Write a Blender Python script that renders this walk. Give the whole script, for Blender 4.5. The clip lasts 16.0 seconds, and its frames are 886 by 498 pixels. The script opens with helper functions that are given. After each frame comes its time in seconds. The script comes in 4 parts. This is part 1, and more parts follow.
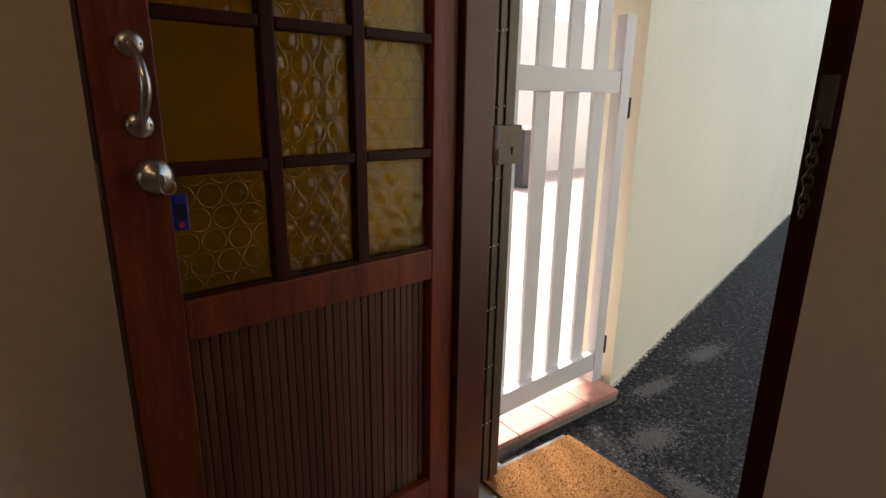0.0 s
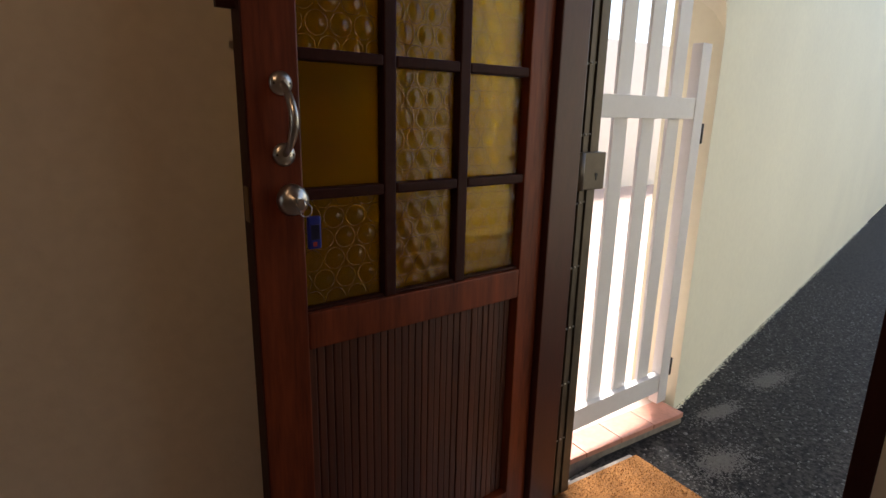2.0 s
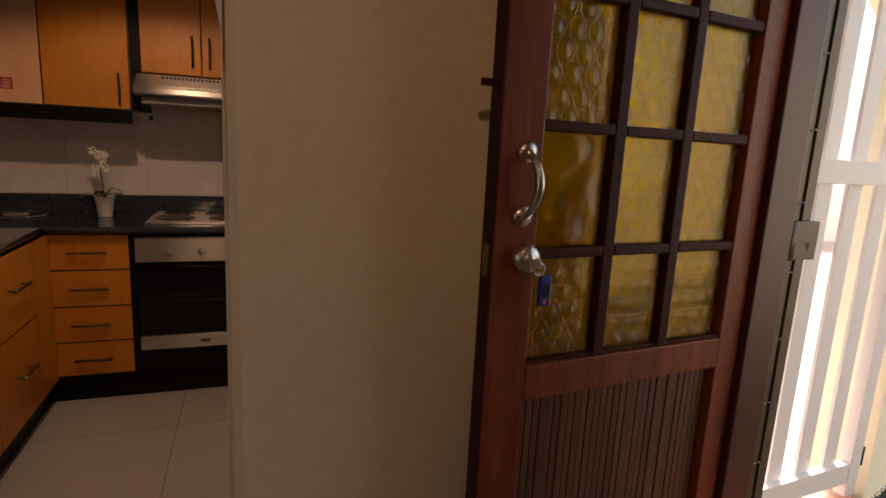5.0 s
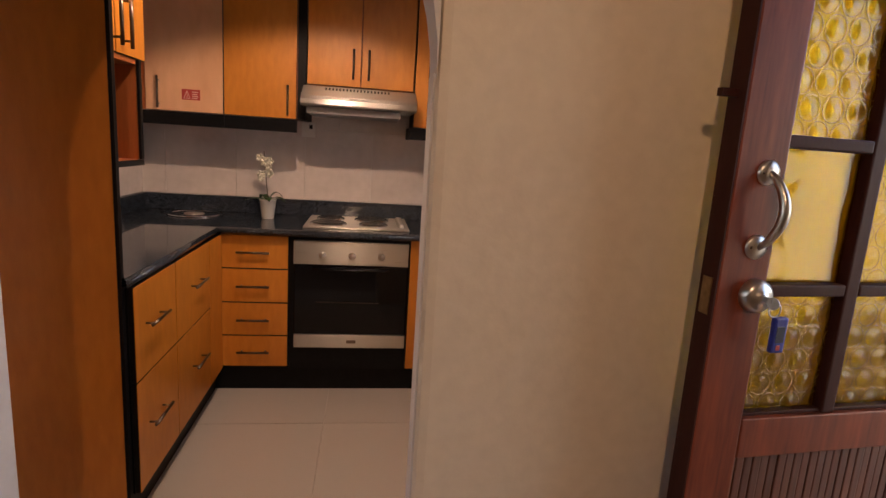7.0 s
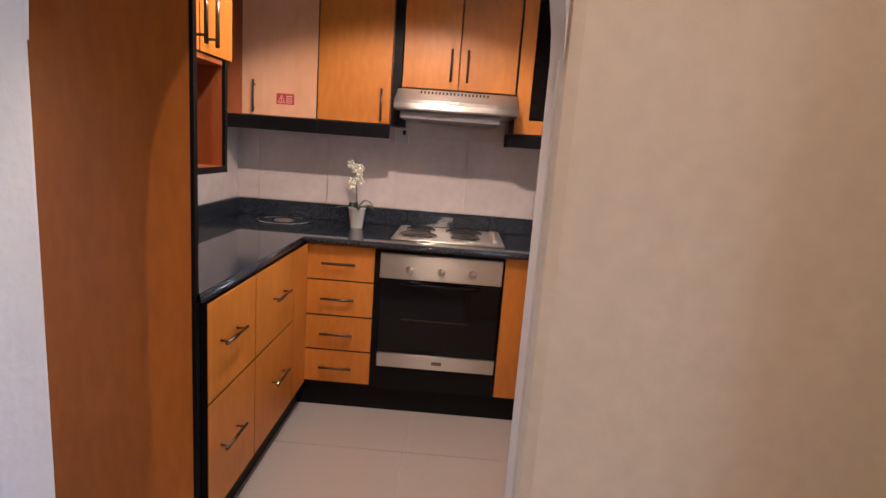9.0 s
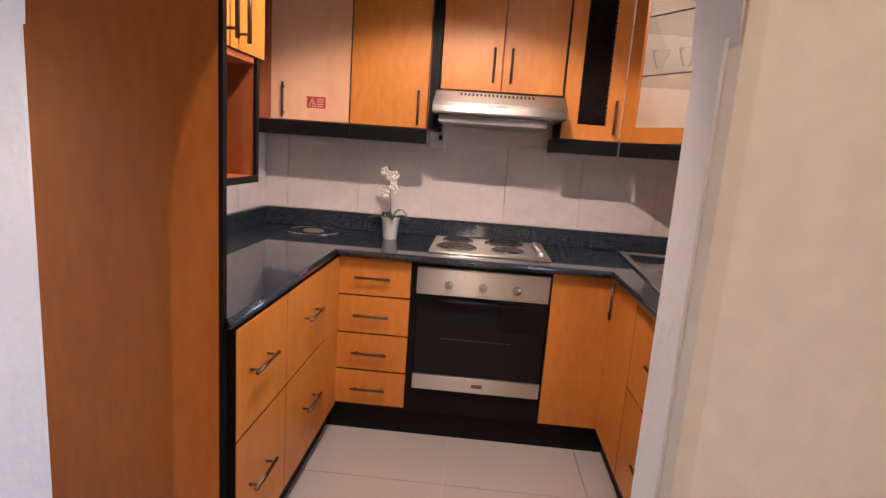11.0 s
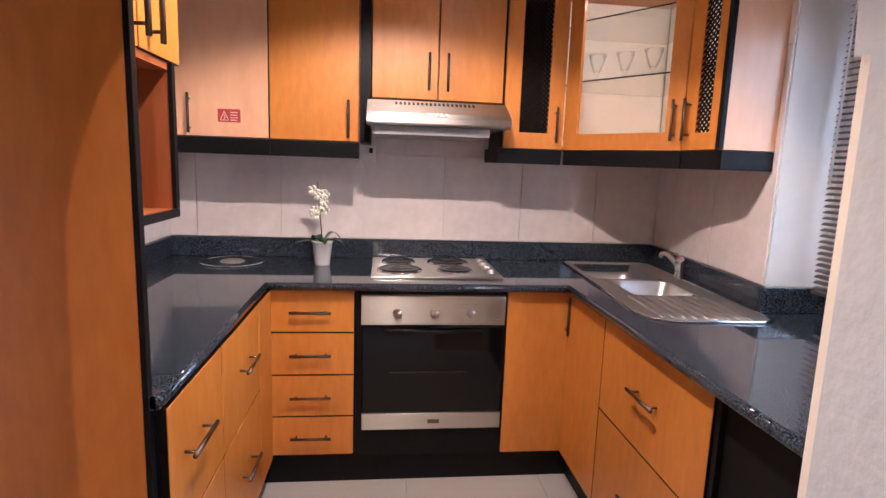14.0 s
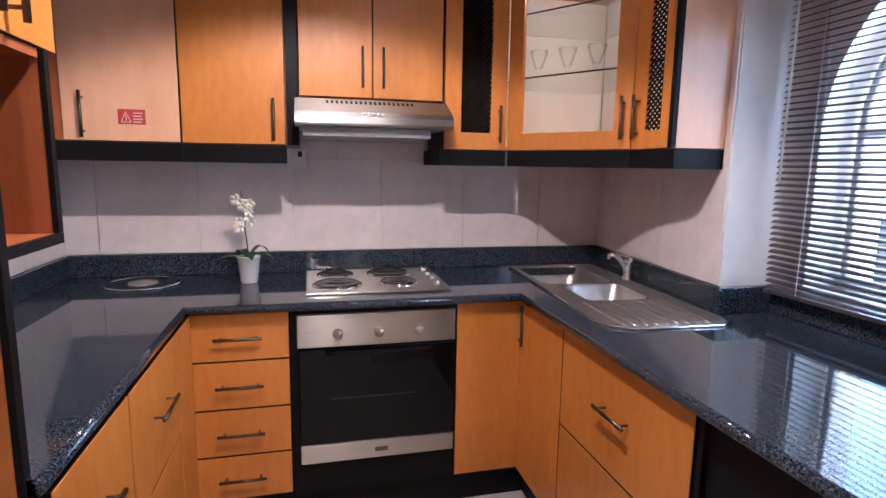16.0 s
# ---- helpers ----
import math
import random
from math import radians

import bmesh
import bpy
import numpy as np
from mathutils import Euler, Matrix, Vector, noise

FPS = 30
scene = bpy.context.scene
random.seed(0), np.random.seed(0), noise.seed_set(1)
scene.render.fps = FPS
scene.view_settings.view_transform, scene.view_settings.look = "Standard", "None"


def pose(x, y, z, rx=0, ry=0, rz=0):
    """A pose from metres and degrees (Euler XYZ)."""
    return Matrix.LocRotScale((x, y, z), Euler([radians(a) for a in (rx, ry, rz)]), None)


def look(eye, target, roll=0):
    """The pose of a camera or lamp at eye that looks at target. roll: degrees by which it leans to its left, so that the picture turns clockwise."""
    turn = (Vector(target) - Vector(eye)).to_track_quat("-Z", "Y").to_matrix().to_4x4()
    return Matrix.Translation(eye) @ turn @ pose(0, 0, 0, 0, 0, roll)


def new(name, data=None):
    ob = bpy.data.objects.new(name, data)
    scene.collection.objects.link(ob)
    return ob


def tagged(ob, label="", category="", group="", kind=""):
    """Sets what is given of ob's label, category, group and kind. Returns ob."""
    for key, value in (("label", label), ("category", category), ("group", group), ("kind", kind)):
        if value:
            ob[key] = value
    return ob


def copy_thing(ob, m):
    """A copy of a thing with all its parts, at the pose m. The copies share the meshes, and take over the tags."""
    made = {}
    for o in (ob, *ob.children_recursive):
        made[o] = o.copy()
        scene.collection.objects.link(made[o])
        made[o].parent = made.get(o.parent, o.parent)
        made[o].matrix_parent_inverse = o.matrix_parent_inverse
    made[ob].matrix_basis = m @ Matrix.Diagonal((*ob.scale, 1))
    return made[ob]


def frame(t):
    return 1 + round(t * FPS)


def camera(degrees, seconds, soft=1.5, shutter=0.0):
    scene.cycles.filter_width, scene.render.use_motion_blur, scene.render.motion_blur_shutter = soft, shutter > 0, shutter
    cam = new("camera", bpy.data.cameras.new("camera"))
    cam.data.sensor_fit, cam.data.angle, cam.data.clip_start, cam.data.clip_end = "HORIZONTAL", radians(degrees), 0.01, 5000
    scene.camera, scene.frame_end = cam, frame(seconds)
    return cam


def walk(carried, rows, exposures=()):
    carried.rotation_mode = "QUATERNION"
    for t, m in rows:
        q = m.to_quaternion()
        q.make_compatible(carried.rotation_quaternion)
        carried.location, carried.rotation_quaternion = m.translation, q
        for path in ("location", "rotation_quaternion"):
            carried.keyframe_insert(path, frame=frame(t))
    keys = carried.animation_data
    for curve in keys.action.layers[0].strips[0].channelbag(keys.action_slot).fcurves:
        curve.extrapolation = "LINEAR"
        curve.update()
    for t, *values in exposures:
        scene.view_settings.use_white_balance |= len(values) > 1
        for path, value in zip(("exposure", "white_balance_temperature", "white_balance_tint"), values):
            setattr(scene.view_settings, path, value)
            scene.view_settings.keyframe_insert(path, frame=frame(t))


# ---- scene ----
cam = camera(78.0, 16.0)
PATH = [
    (0, (0.927, -3.094, 1.281), (2.058, -1.533, 0.746), 0.9),
    (0.5, (0.891, -3.113, 1.29), (2.003, -1.537, 0.759), 0.9),
    (1, (0.846, -3.106, 1.299), (1.937, -1.512, 0.782), 1.0),
    (1.5, (0.804, -3.089, 1.305), (1.865, -1.471, 0.801), 1.1),
    (2, (0.764, -3.077, 1.315), (1.789, -1.43, 0.827), 1.3),
    (2.5, (0.729, -3.068, 1.324), (1.711, -1.39, 0.855), 1.4),
    (3, (0.697, -3.06, 1.334), (1.628, -1.347, 0.884), 1.7),
    (5.5, (0.479, -2.995, 1.363), (1.073, -1.118, 1.008), 3.1),
    (6, (0.442, -2.974, 1.363), (0.942, -1.07, 1.009), 3.2),
    (6.5, (0.395, -2.932, 1.366), (0.787, -1.004, 1.008), 3.5),
    (7, (0.366, -2.883, 1.368), (0.649, -0.937, 1.003), 3.7),
    (7.5, (0.356, -2.82, 1.372), (0.537, -0.862, 1.006), 4.1),
    (8, (0.352, -2.757, 1.375), (0.445, -0.793, 1.006), 4.3),
    (8.5, (0.357, -2.692, 1.371), (0.372, -0.726, 1.003), 4.2),
    (9, (0.361, -2.622, 1.374), (0.316, -0.656, 1.008), 4.3),
    (9.5, (0.365, -2.567, 1.38), (0.272, -0.603, 1.014), 4.4),
    (10, (0.344, -2.518, 1.379), (0.212, -0.555, 1.014), 4.4),
    (12.5, (0.117, -2.306, 1.364), (0.118, -0.334, 1.035), 2.8),
    (13, (0.098, -2.269, 1.371), (0.182, -0.297, 1.052), 2.6),
    (13.5, (0.088, -2.234, 1.381), (0.247, -0.265, 1.067), 2.3),
    (14, (0.075, -2.202, 1.386), (0.301, -0.239, 1.078), 2.0),
    (14.5, (0.064, -2.162, 1.388), (0.359, -0.207, 1.086), 1.7),
    (15, (0.051, -2.115, 1.391), (0.42, -0.172, 1.09), 1.5),
    (15.5, (0.046, -2.068, 1.391), (0.478, -0.138, 1.094), 1.2),
    (16, (0.051, -2.016, 1.395), (0.526, -0.096, 1.095), 0.9),
]
EXPOSURES = [
    (0.0, 1.08, 7000, 14), (1.5, 1.08, 7000, 14), (3.0, 1.05, 7000, 14), (5.5, 1.75, 7800, 22), (7.0, 2.68, 6900, 20),
    (9.0, 3.3, 5600, 16), (10.0, 3.38, 5550, 16), (12.5, 3.88, 5300, 15), (14.5, 3.86, 5000, 14), (16.0, 3.62, 4700, 13),
]
walk(cam, [(t, look(eye, target, roll)) for t, eye, target, roll in PATH], EXPOSURES)

# ---- world, sun, lamps ----
world = bpy.data.worlds.new("sky")
world.use_nodes = True
scene.world = world
wn = world.node_tree.nodes
sky = wn.new("ShaderNodeTexSky")
sky.sky_type, sky.sun_disc = "NISHITA", False
sky.sun_elevation, sky.sun_rotation = radians(62), radians(35)
world.node_tree.links.new(sky.outputs[0], wn["Background"].inputs[0])
wn["Background"].inputs[1].default_value = 0.15


def lamp(name, kind, m, energy, color, **more):
    data = bpy.data.lights.new(name, kind)
    data.energy, data.color = energy, color
    for key, value in more.items():
        if key == "angle":
            data.angle = value
        elif key == "size":
            data.shape, data.size, data.size_y = "RECTANGLE", value[0], value[1]
        elif key == "spot":
            data.spot_size, data.spot_blend, data.shadow_soft_size = value
        elif key == "soft":
            data.shadow_soft_size = value
    ob = new(name, data)
    ob.matrix_world = m
    return ob


SUN_FROM = Vector((math.sin(radians(35)) * math.cos(radians(62)), math.cos(radians(35)) * math.cos(radians(62)), math.sin(radians(62))))
lamp("sun", "SUN", look(SUN_FROM * 50, (0, 0, 0)), 5.0, (1.0, 0.97, 0.92), angle=radians(14))
WARM = (1.0, 0.73, 0.51)
# a hanging ceiling spot and a downlight in the kitchen, one downlight in the hall
SPOTS = [((0.15, -1.06, 2.35), (0.13, -0.50, 0.25), 10.0)]
DOWNLIGHTS = [(0.45, -0.80, 1.8)]
HALL_LAMP = (0.243, -3.68)
for at, towards, watts in SPOTS:
    lamp("spot_beam", "SPOT", look(at, towards), watts, WARM, spot=(radians(119), 0.25, 0.02))
for x, y, watts in DOWNLIGHTS:
    lamp("downlight_beam", "SPOT", look((x, y, 2.488), (x, y, 0)), watts, WARM, spot=(radians(150), 0.5, 0.03))
lamp("hall_beam", "SPOT", look((*HALL_LAMP, 2.488), (*HALL_LAMP, 0)), 9.2, (1.0, 0.66, 0.40), spot=(radians(160), 0.2, 0.03))
# small lamp under the top of the glazed corner cupboard
lamp("cupboard_light", "POINT", pose(1.20, 0.16, 2.165), 0.2, WARM, soft=0.03)
# daylight in the kitchen window and in the hall's west window
lamp("window_daylight", "AREA", look((1.74, -1.10, 1.52), (0.0, -1.10, 1.35)), 0.85, (0.74, 0.87, 1.0), size=(0.95, 0.9))
lamp("west_daylight", "AREA", look((-4.40, -3.6, 1.5), (1.0, -3.6, 1.4)), 0.4, (0.80, 0.84, 1.0), size=(1.4, 1.2))

# ---- materials ----
def mat(name, base, rough=0.5, metal=0.0, cut=(0.3, 0.7), spread=0.12, scale=6.0, stretch=(1, 1, 1), bump=0.0, bump_scale=60.0, second=None, coat=0.0, spec=0.5, random_tone=0.0):
    """A surface with a coarse and a fine variation of tone, roughness and relief, in metres of the object."""
    m = bpy.data.materials.new(name)
    m.use_nodes = True
    t = m.node_tree
    n, k = t.nodes, t.links
    p = n["Principled BSDF"]
    co, mp = n.new("ShaderNodeTexCoord"), n.new("ShaderNodeMapping")
    mp.inputs["Scale"].default_value = stretch
    k.new(co.outputs["Object"], mp.inputs[0])
    coarse, fine = n.new("ShaderNodeTexNoise"), n.new("ShaderNodeTexNoise")
    coarse.inputs["Scale"].default_value, coarse.inputs["Detail"].default_value = scale, 4
    fine.inputs["Scale"].default_value, fine.inputs["Detail"].default_value = bump_scale, 3
    k.new(mp.outputs[0], coarse.inputs[0]), k.new(mp.outputs[0], fine.inputs[0])
    ramp = n.new("ShaderNodeValToRGB")
    lo = [c * (1 - spread) for c in base]
    hi = [min(1, c * (1 + spread)) for c in (second or base)]
    ramp.color_ramp.elements[0].color, ramp.color_ramp.elements[1].color = (*lo, 1), (*hi, 1)
    ramp.color_ramp.elements[0].position, ramp.color_ramp.elements[1].position = cut
    mix = n.new("ShaderNodeMix")
    mix.inputs[0].default_value = 0.4
    k.new(coarse.outputs[0], mix.inputs[2]), k.new(fine.outputs[0], mix.inputs[3])
    k.new(mix.outputs[0], ramp.inputs[0])
    out = ramp.outputs[0]
    if random_tone:
        info, hsv, rng = n.new("ShaderNodeObjectInfo"), n.new("ShaderNodeHueSaturation"), n.new("ShaderNodeMapRange")
        rng.inputs[3].default_value, rng.inputs[4].default_value = 1 - random_tone, 1 + random_tone
        k.new(info.outputs["Random"], rng.inputs[0]), k.new(rng.outputs[0], hsv.inputs["Value"]), k.new(out, hsv.inputs["Color"])
        out = hsv.outputs[0]
    k.new(out, p.inputs["Base Color"])
    rr = n.new("ShaderNodeMapRange")
    rr.inputs[3].default_value, rr.inputs[4].default_value = rough * 0.85, min(1, rough * 1.15)
    k.new(coarse.outputs[0], rr.inputs[0]), k.new(rr.outputs[0], p.inputs["Roughness"])
    p.inputs["Metallic"].default_value = metal
    p.inputs["Specular IOR Level"].default_value = spec
    p.inputs["Coat Weight"].default_value = coat
    p.inputs["Coat Roughness"].default_value = 0.12
    if bump:
        b = n.new("ShaderNodeBump")
        b.inputs["Strength"].default_value, b.inputs["Distance"].default_value = min(1.0, bump), 0.004
        k.new(mix.outputs[0], b.inputs["Height"]), k.new(b.outputs[0], p.inputs["Normal"])
    return m


VENEER = mat("cherry_veneer", (0.45, 0.148, 0.015), 0.40, coat=0.04, cut=(0.25, 0.75), spread=0.10, scale=2.2, stretch=(1.6, 1.6, 0.5), bump=0.01, bump_scale=22, second=(0.58, 0.224, 0.031), random_tone=0.08)
# the same cherry veneer, with a pale pinkish reflected sheen put into its colour
VENEER_SHEEN = mat("cherry_veneer_painted_sheen", (0.66, 0.35, 0.19), 0.34, coat=0.3, cut=(0.25, 0.75), spread=0.06, scale=2.2, stretch=(1.6, 1.6, 0.5), bump=0.01, bump_scale=14, second=(0.76, 0.45, 0.27))
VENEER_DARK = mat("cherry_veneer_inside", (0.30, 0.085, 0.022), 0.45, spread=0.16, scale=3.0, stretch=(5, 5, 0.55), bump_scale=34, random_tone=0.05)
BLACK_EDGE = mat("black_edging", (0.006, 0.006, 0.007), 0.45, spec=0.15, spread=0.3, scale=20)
GRANITE = mat("dark_granite", (0.007, 0.0075, 0.009), 0.045, cut=(0.45, 0.63), spread=0.3, scale=230, second=(0.066, 0.083, 0.112), bump_scale=420, spec=0.5)
STEEL = mat("brushed_steel", (0.48, 0.455, 0.42), 0.29, 1.0, cut=(0.0, 1.0), spread=0.03, scale=40, stretch=(0.15, 8, 16), bump=0.02, bump_scale=60)
HOOD_STEEL = mat("satin_hood_steel", (0.50, 0.48, 0.45), 0.34, 1.0, cut=(0.0, 1.0), spread=0.04, scale=40, stretch=(0.15, 8, 16), bump=0.03, bump_scale=60)
for brushed in (STEEL, HOOD_STEEL):
    along = brushed.node_tree.nodes.new("ShaderNodeCombineXYZ")
    along.inputs[1].default_value, along.inputs[2].default_value = 0.3, 1.0
    brushed.node_tree.nodes["Principled BSDF"].inputs["Anisotropic"].default_value = 0.95
    brushed.node_tree.links.new(along.outputs[0], brushed.node_tree.nodes["Principled BSDF"].inputs["Tangent"])
SINK_STEEL = mat("satin_sink_steel", (0.55, 0.53, 0.51), 0.33, 0.9, spread=0.06, scale=25)
CHROME = mat("polished_chrome", (0.75, 0.75, 0.76), 0.10, 1.0, spread=0.03)
HANDLE = mat("brushed_nickel_bar", (0.15, 0.115, 0.09), 0.36, 1.0, spread=0.08, scale=30)
HOTPLATE = mat("cast_iron_hotplate", (0.05, 0.047, 0.045), 0.22, 0.75, spread=0.2, scale=40)
OVEN_GLASS = mat("black_oven_glass", (0.003, 0.003, 0.004), 0.06, spec=0.3, spread=0.1)
RUBBER = mat("black_rubber", (0.015, 0.015, 0.016), 0.6, spread=0.2)
PLASTER = mat("hall_plaster", (0.70, 0.575, 0.435), 0.75, spread=0.05, scale=1.6, bump=0.9, bump_scale=30, second=(0.74, 0.62, 0.475))
PAINT_WHITE = mat("white_wall_paint", (0.74, 0.71, 0.67), 0.7, spread=0.04, scale=2, bump=0.3, bump_scale=24)
# assumed beige for the unseen hall walls, dark enough to cut bounced light
HALL_LOW_BOUNCE = mat("beige_low_bounce_paint", (0.42, 0.36, 0.29), 0.75, spread=0.05, scale=2, bump=0.3, bump_scale=24)
# greyer copies of the partition's paint: cool daylight put into the colour
JAMB_DAYLIT = mat("daylit_wall_paint", (0.52, 0.50, 0.485), 0.7, spread=0.05, scale=9, bump=1.0, bump_scale=48)
REVEAL_DAYLIT = mat("lumpy_daylit_reveal", (0.63, 0.575, 0.52), 0.6, spread=0.05, scale=9, bump=1.0, bump_scale=48)
CEILING_PAINT = mat("ceiling_paint", (0.70, 0.68, 0.64), 0.8, spread=0.03)
TILE = mat("cream_wall_tile", (0.65, 0.575, 0.54), 0.22, spread=0.05, scale=5, bump=0.02, bump_scale=20, second=(0.69, 0.615, 0.58), random_tone=0.025)
GROUT = mat("pale_grout", (0.58, 0.53, 0.49), 0.8, spread=0.1, scale=30)
# assumed brown for the unseen hall floor, kept dark to cut bounced light
HALL_FLOOR = mat("brown_hall_floor", (0.20, 0.15, 0.11), 0.4, spread=0.2, scale=4)
FLOOR_TILE = mat("pale_floor_tile", (0.47, 0.435, 0.41), 0.30, cut=(0.0, 1.0), spread=0.012, scale=0.9, bump_scale=2.0)
DOOR_WOOD = mat("mahogany_door", (0.115, 0.019, 0.006), 0.42, spec=0.3, spread=0.3, scale=4, stretch=(4, 4, 0.4), bump=0.06, bump_scale=30, second=(0.19, 0.037, 0.012))
DOOR_DARK = mat("dark_door_edge", (0.038, 0.010, 0.007), 0.5, spec=0.12, spread=0.25, scale=6, stretch=(4, 4, 0.5))
FRAME_WOOD = mat("dark_door_frame", (0.075, 0.018, 0.011), 0.38, spread=0.25, scale=5, stretch=(4, 4, 0.5))
BRONZE = mat("bronze_security_steel", (0.095, 0.075, 0.055), 0.4, 0.35, spread=0.2, scale=12)
SATIN = mat("satin_nickel", (0.55, 0.51, 0.46), 0.30, 1.0, spread=0.1, scale=40)
BLUE = mat("blue_plastic", (0.012, 0.022, 0.23), 0.4, spread=0.15)
WHITE_STEEL = mat("white_gate_paint", (0.72, 0.72, 0.74), 0.45, spread=0.04)
CREAM_WALL = mat("cream_outdoor_plaster", (0.80, 0.77, 0.61), 0.8, spread=0.05, scale=1.5, bump=0.35, bump_scale=30)
ASPHALT = mat("asphalt", (0.009, 0.009, 0.009), 0.75, cut=(0.42, 0.68), spread=0.4, scale=42, bump=1.0, bump_scale=95, second=(0.050, 0.047, 0.045), spec=0.2)
TERRACOTTA = mat("terracotta_tile", (0.50, 0.235, 0.175), 0.45, spread=0.22, scale=9, bump=0.1)
CONCRETE = mat("grey_concrete", (0.24, 0.22, 0.20), 0.85, spread=0.3, scale=25, bump=0.5, bump_scale=90)
COIR = mat("coir", (0.25, 0.10, 0.025), 0.95, spread=0.45, scale=160, bump=1.0, bump_scale=300, second=(0.34, 0.15, 0.042))
POT_WHITE = mat("white_ceramic", (0.76, 0.73, 0.68), 0.3, spread=0.03)
LEAF = mat("orchid_leaf", (0.03, 0.065, 0.018), 0.35, spread=0.3, scale=30)
PETAL = mat("orchid_petal", (0.80, 0.76, 0.64), 0.6, spread=0.06, scale=60)
STEM = mat("orchid_stem", (0.07, 0.06, 0.025), 0.6, spread=0.2)
RED_STICKER = mat("red_warning_sticker", (0.42, 0.045, 0.04), 0.4, spread=0.06)
STICKER_INK = mat("sticker_ink", (0.75, 0.5, 0.45), 0.5, spread=0.05)
PLASTIC_WHITE = mat("white_plastic", (0.72, 0.70, 0.66), 0.35, spread=0.03)
BLIND_SLAT = mat("dark_blind_slat", (0.065, 0.056, 0.060), 0.32, 0.2, spread=0.15, scale=10)
CORD = mat("blind_cord", (0.55, 0.54, 0.55), 0.7, spread=0.1)
ALUMINIUM = mat("grey_window_frame", (0.42, 0.42, 0.44), 0.4, 0.3, spread=0.1)


def glass(name, tint, rough=0.0, bump=0.0):
    m = bpy.data.materials.new(name)
    m.use_nodes = True
    p = m.node_tree.nodes["Principled BSDF"]
    p.inputs["Base Color"].default_value = (*tint, 1)
    p.inputs["Roughness"].default_value = rough
    p.inputs["Transmission Weight"].default_value = 1.0
    p.inputs["IOR"].default_value = 1.5
    if bump:
        n, k = m.node_tree.nodes, m.node_tree.links
        co, no, b = n.new("ShaderNodeTexCoord"), n.new("ShaderNodeTexNoise"), n.new("ShaderNodeBump")
        no.inputs["Scale"].default_value = 35
        b.inputs["Strength"].default_value, b.inputs["Distance"].default_value = bump, 0.002
        k.new(co.outputs["Object"], no.inputs[0]), k.new(no.outputs[0], b.inputs["Height"]), k.new(b.outputs[0], p.inputs["Normal"])
    return m


CLEAR = glass("clear_glass", (0.97, 0.98, 0.97))
AMBER = glass("amber_bullion_glass", (0.80, 0.61, 0.05), 0.05)
n, k = AMBER.node_tree.nodes, AMBER.node_tree.links
clear, mixer = n.new("ShaderNodeBsdfTransparent"), n.new("ShaderNodeMixShader")
clear.inputs[0].default_value = (0.82, 0.63, 0.06, 1)
mixer.inputs[0].default_value = 0.36
k.new(n["Principled BSDF"].outputs[0], mixer.inputs[1]), k.new(clear.outputs[0], mixer.inputs[2])
k.new(mixer.outputs[0], n["Material Output"].inputs[0])


def emit(name, color, strength):
    m = bpy.data.materials.new(name)
    m.use_nodes = True
    p = m.node_tree.nodes["Principled BSDF"]
    p.inputs["Emission Color"].default_value, p.inputs["Emission Strength"].default_value = (*color, 1), strength
    return m


LAMP_FACE = emit("lit_lamp_face", (1.0, 0.78, 0.5), 3.0)
THIN_GLASS = glass("thin_glassware", (0.96, 0.97, 0.96), 0.02)
THIN_GLASS.node_tree.nodes["Principled BSDF"].inputs["IOR"].default_value = 1.3
n, k = THIN_GLASS.node_tree.nodes, THIN_GLASS.node_tree.links
clear, mixer = n.new("ShaderNodeBsdfTransparent"), n.new("ShaderNodeMixShader")
mixer.inputs[0].default_value = 0.72
k.new(n["Principled BSDF"].outputs[0], mixer.inputs[1]), k.new(clear.outputs[0], mixer.inputs[2])
k.new(mixer.outputs[0], n["Material Output"].inputs[0])


# ---- mesh helpers ----
def link(name, bm, material, parent=None, label="", smooth=False, outward=True):
    me = bpy.data.meshes.new(name)
    if outward:
        bmesh.ops.recalc_face_normals(bm, faces=bm.faces)
    bm.to_mesh(me)
    bm.free()
    me.materials.append(material)
    if smooth:
        me.shade_smooth()
    ob = new(name, me)
    if parent is not None:
        ob.parent = parent
    if label:
        ob["label"] = label
    return ob


def part(name, bm, material, parent, label="", smooth=False):
    return link(name, bm, material, parent, label, smooth)


def thing(name, x, y, z, label, category, rz=0.0, group=""):
    ob = new(name)
    ob.empty_display_size = 0.05
    ob.matrix_world = pose(x, y, z, 0, 0, rz)
    return tagged(ob, label, category, group)


def box(bm, x0, x1, y0, y1, z0, z1, bevel=0.0, m=None):
    made = bmesh.ops.create_cube(bm, size=1.0, matrix=Matrix.Translation(((x0 + x1) / 2, (y0 + y1) / 2, (z0 + z1) / 2)) @ Matrix.Diagonal((abs(x1 - x0), abs(y1 - y0), abs(z1 - z0), 1)))
    verts = made["verts"]
    if bevel:
        edges = list({e for v in verts for e in v.link_edges})
        made = bmesh.ops.bevel(bm, geom=edges, offset=bevel, segments=2, profile=0.6, affect="EDGES")
        verts = made["verts"]
    if m is not None:
        bmesh.ops.transform(bm, matrix=m, verts=list({v for v in verts}))
    return bm


def B(x0, x1, y0, y1, z0, z1, bevel=0.0):
    return box(bmesh.new(), x0, x1, y0, y1, z0, z1, bevel)


def cyl(bm, a, b, r0, r1=None, seg=16, cap=True):
    a, b = Vector(a), Vector(b)
    d = b - a
    m = Matrix.Translation((a + b) / 2) @ d.to_track_quat("Z", "Y").to_matrix().to_4x4()
    bmesh.ops.create_cone(bm, cap_ends=cap, segments=seg, radius1=r0, radius2=r0 if r1 is None else r1, depth=d.length, matrix=m)
    return bm


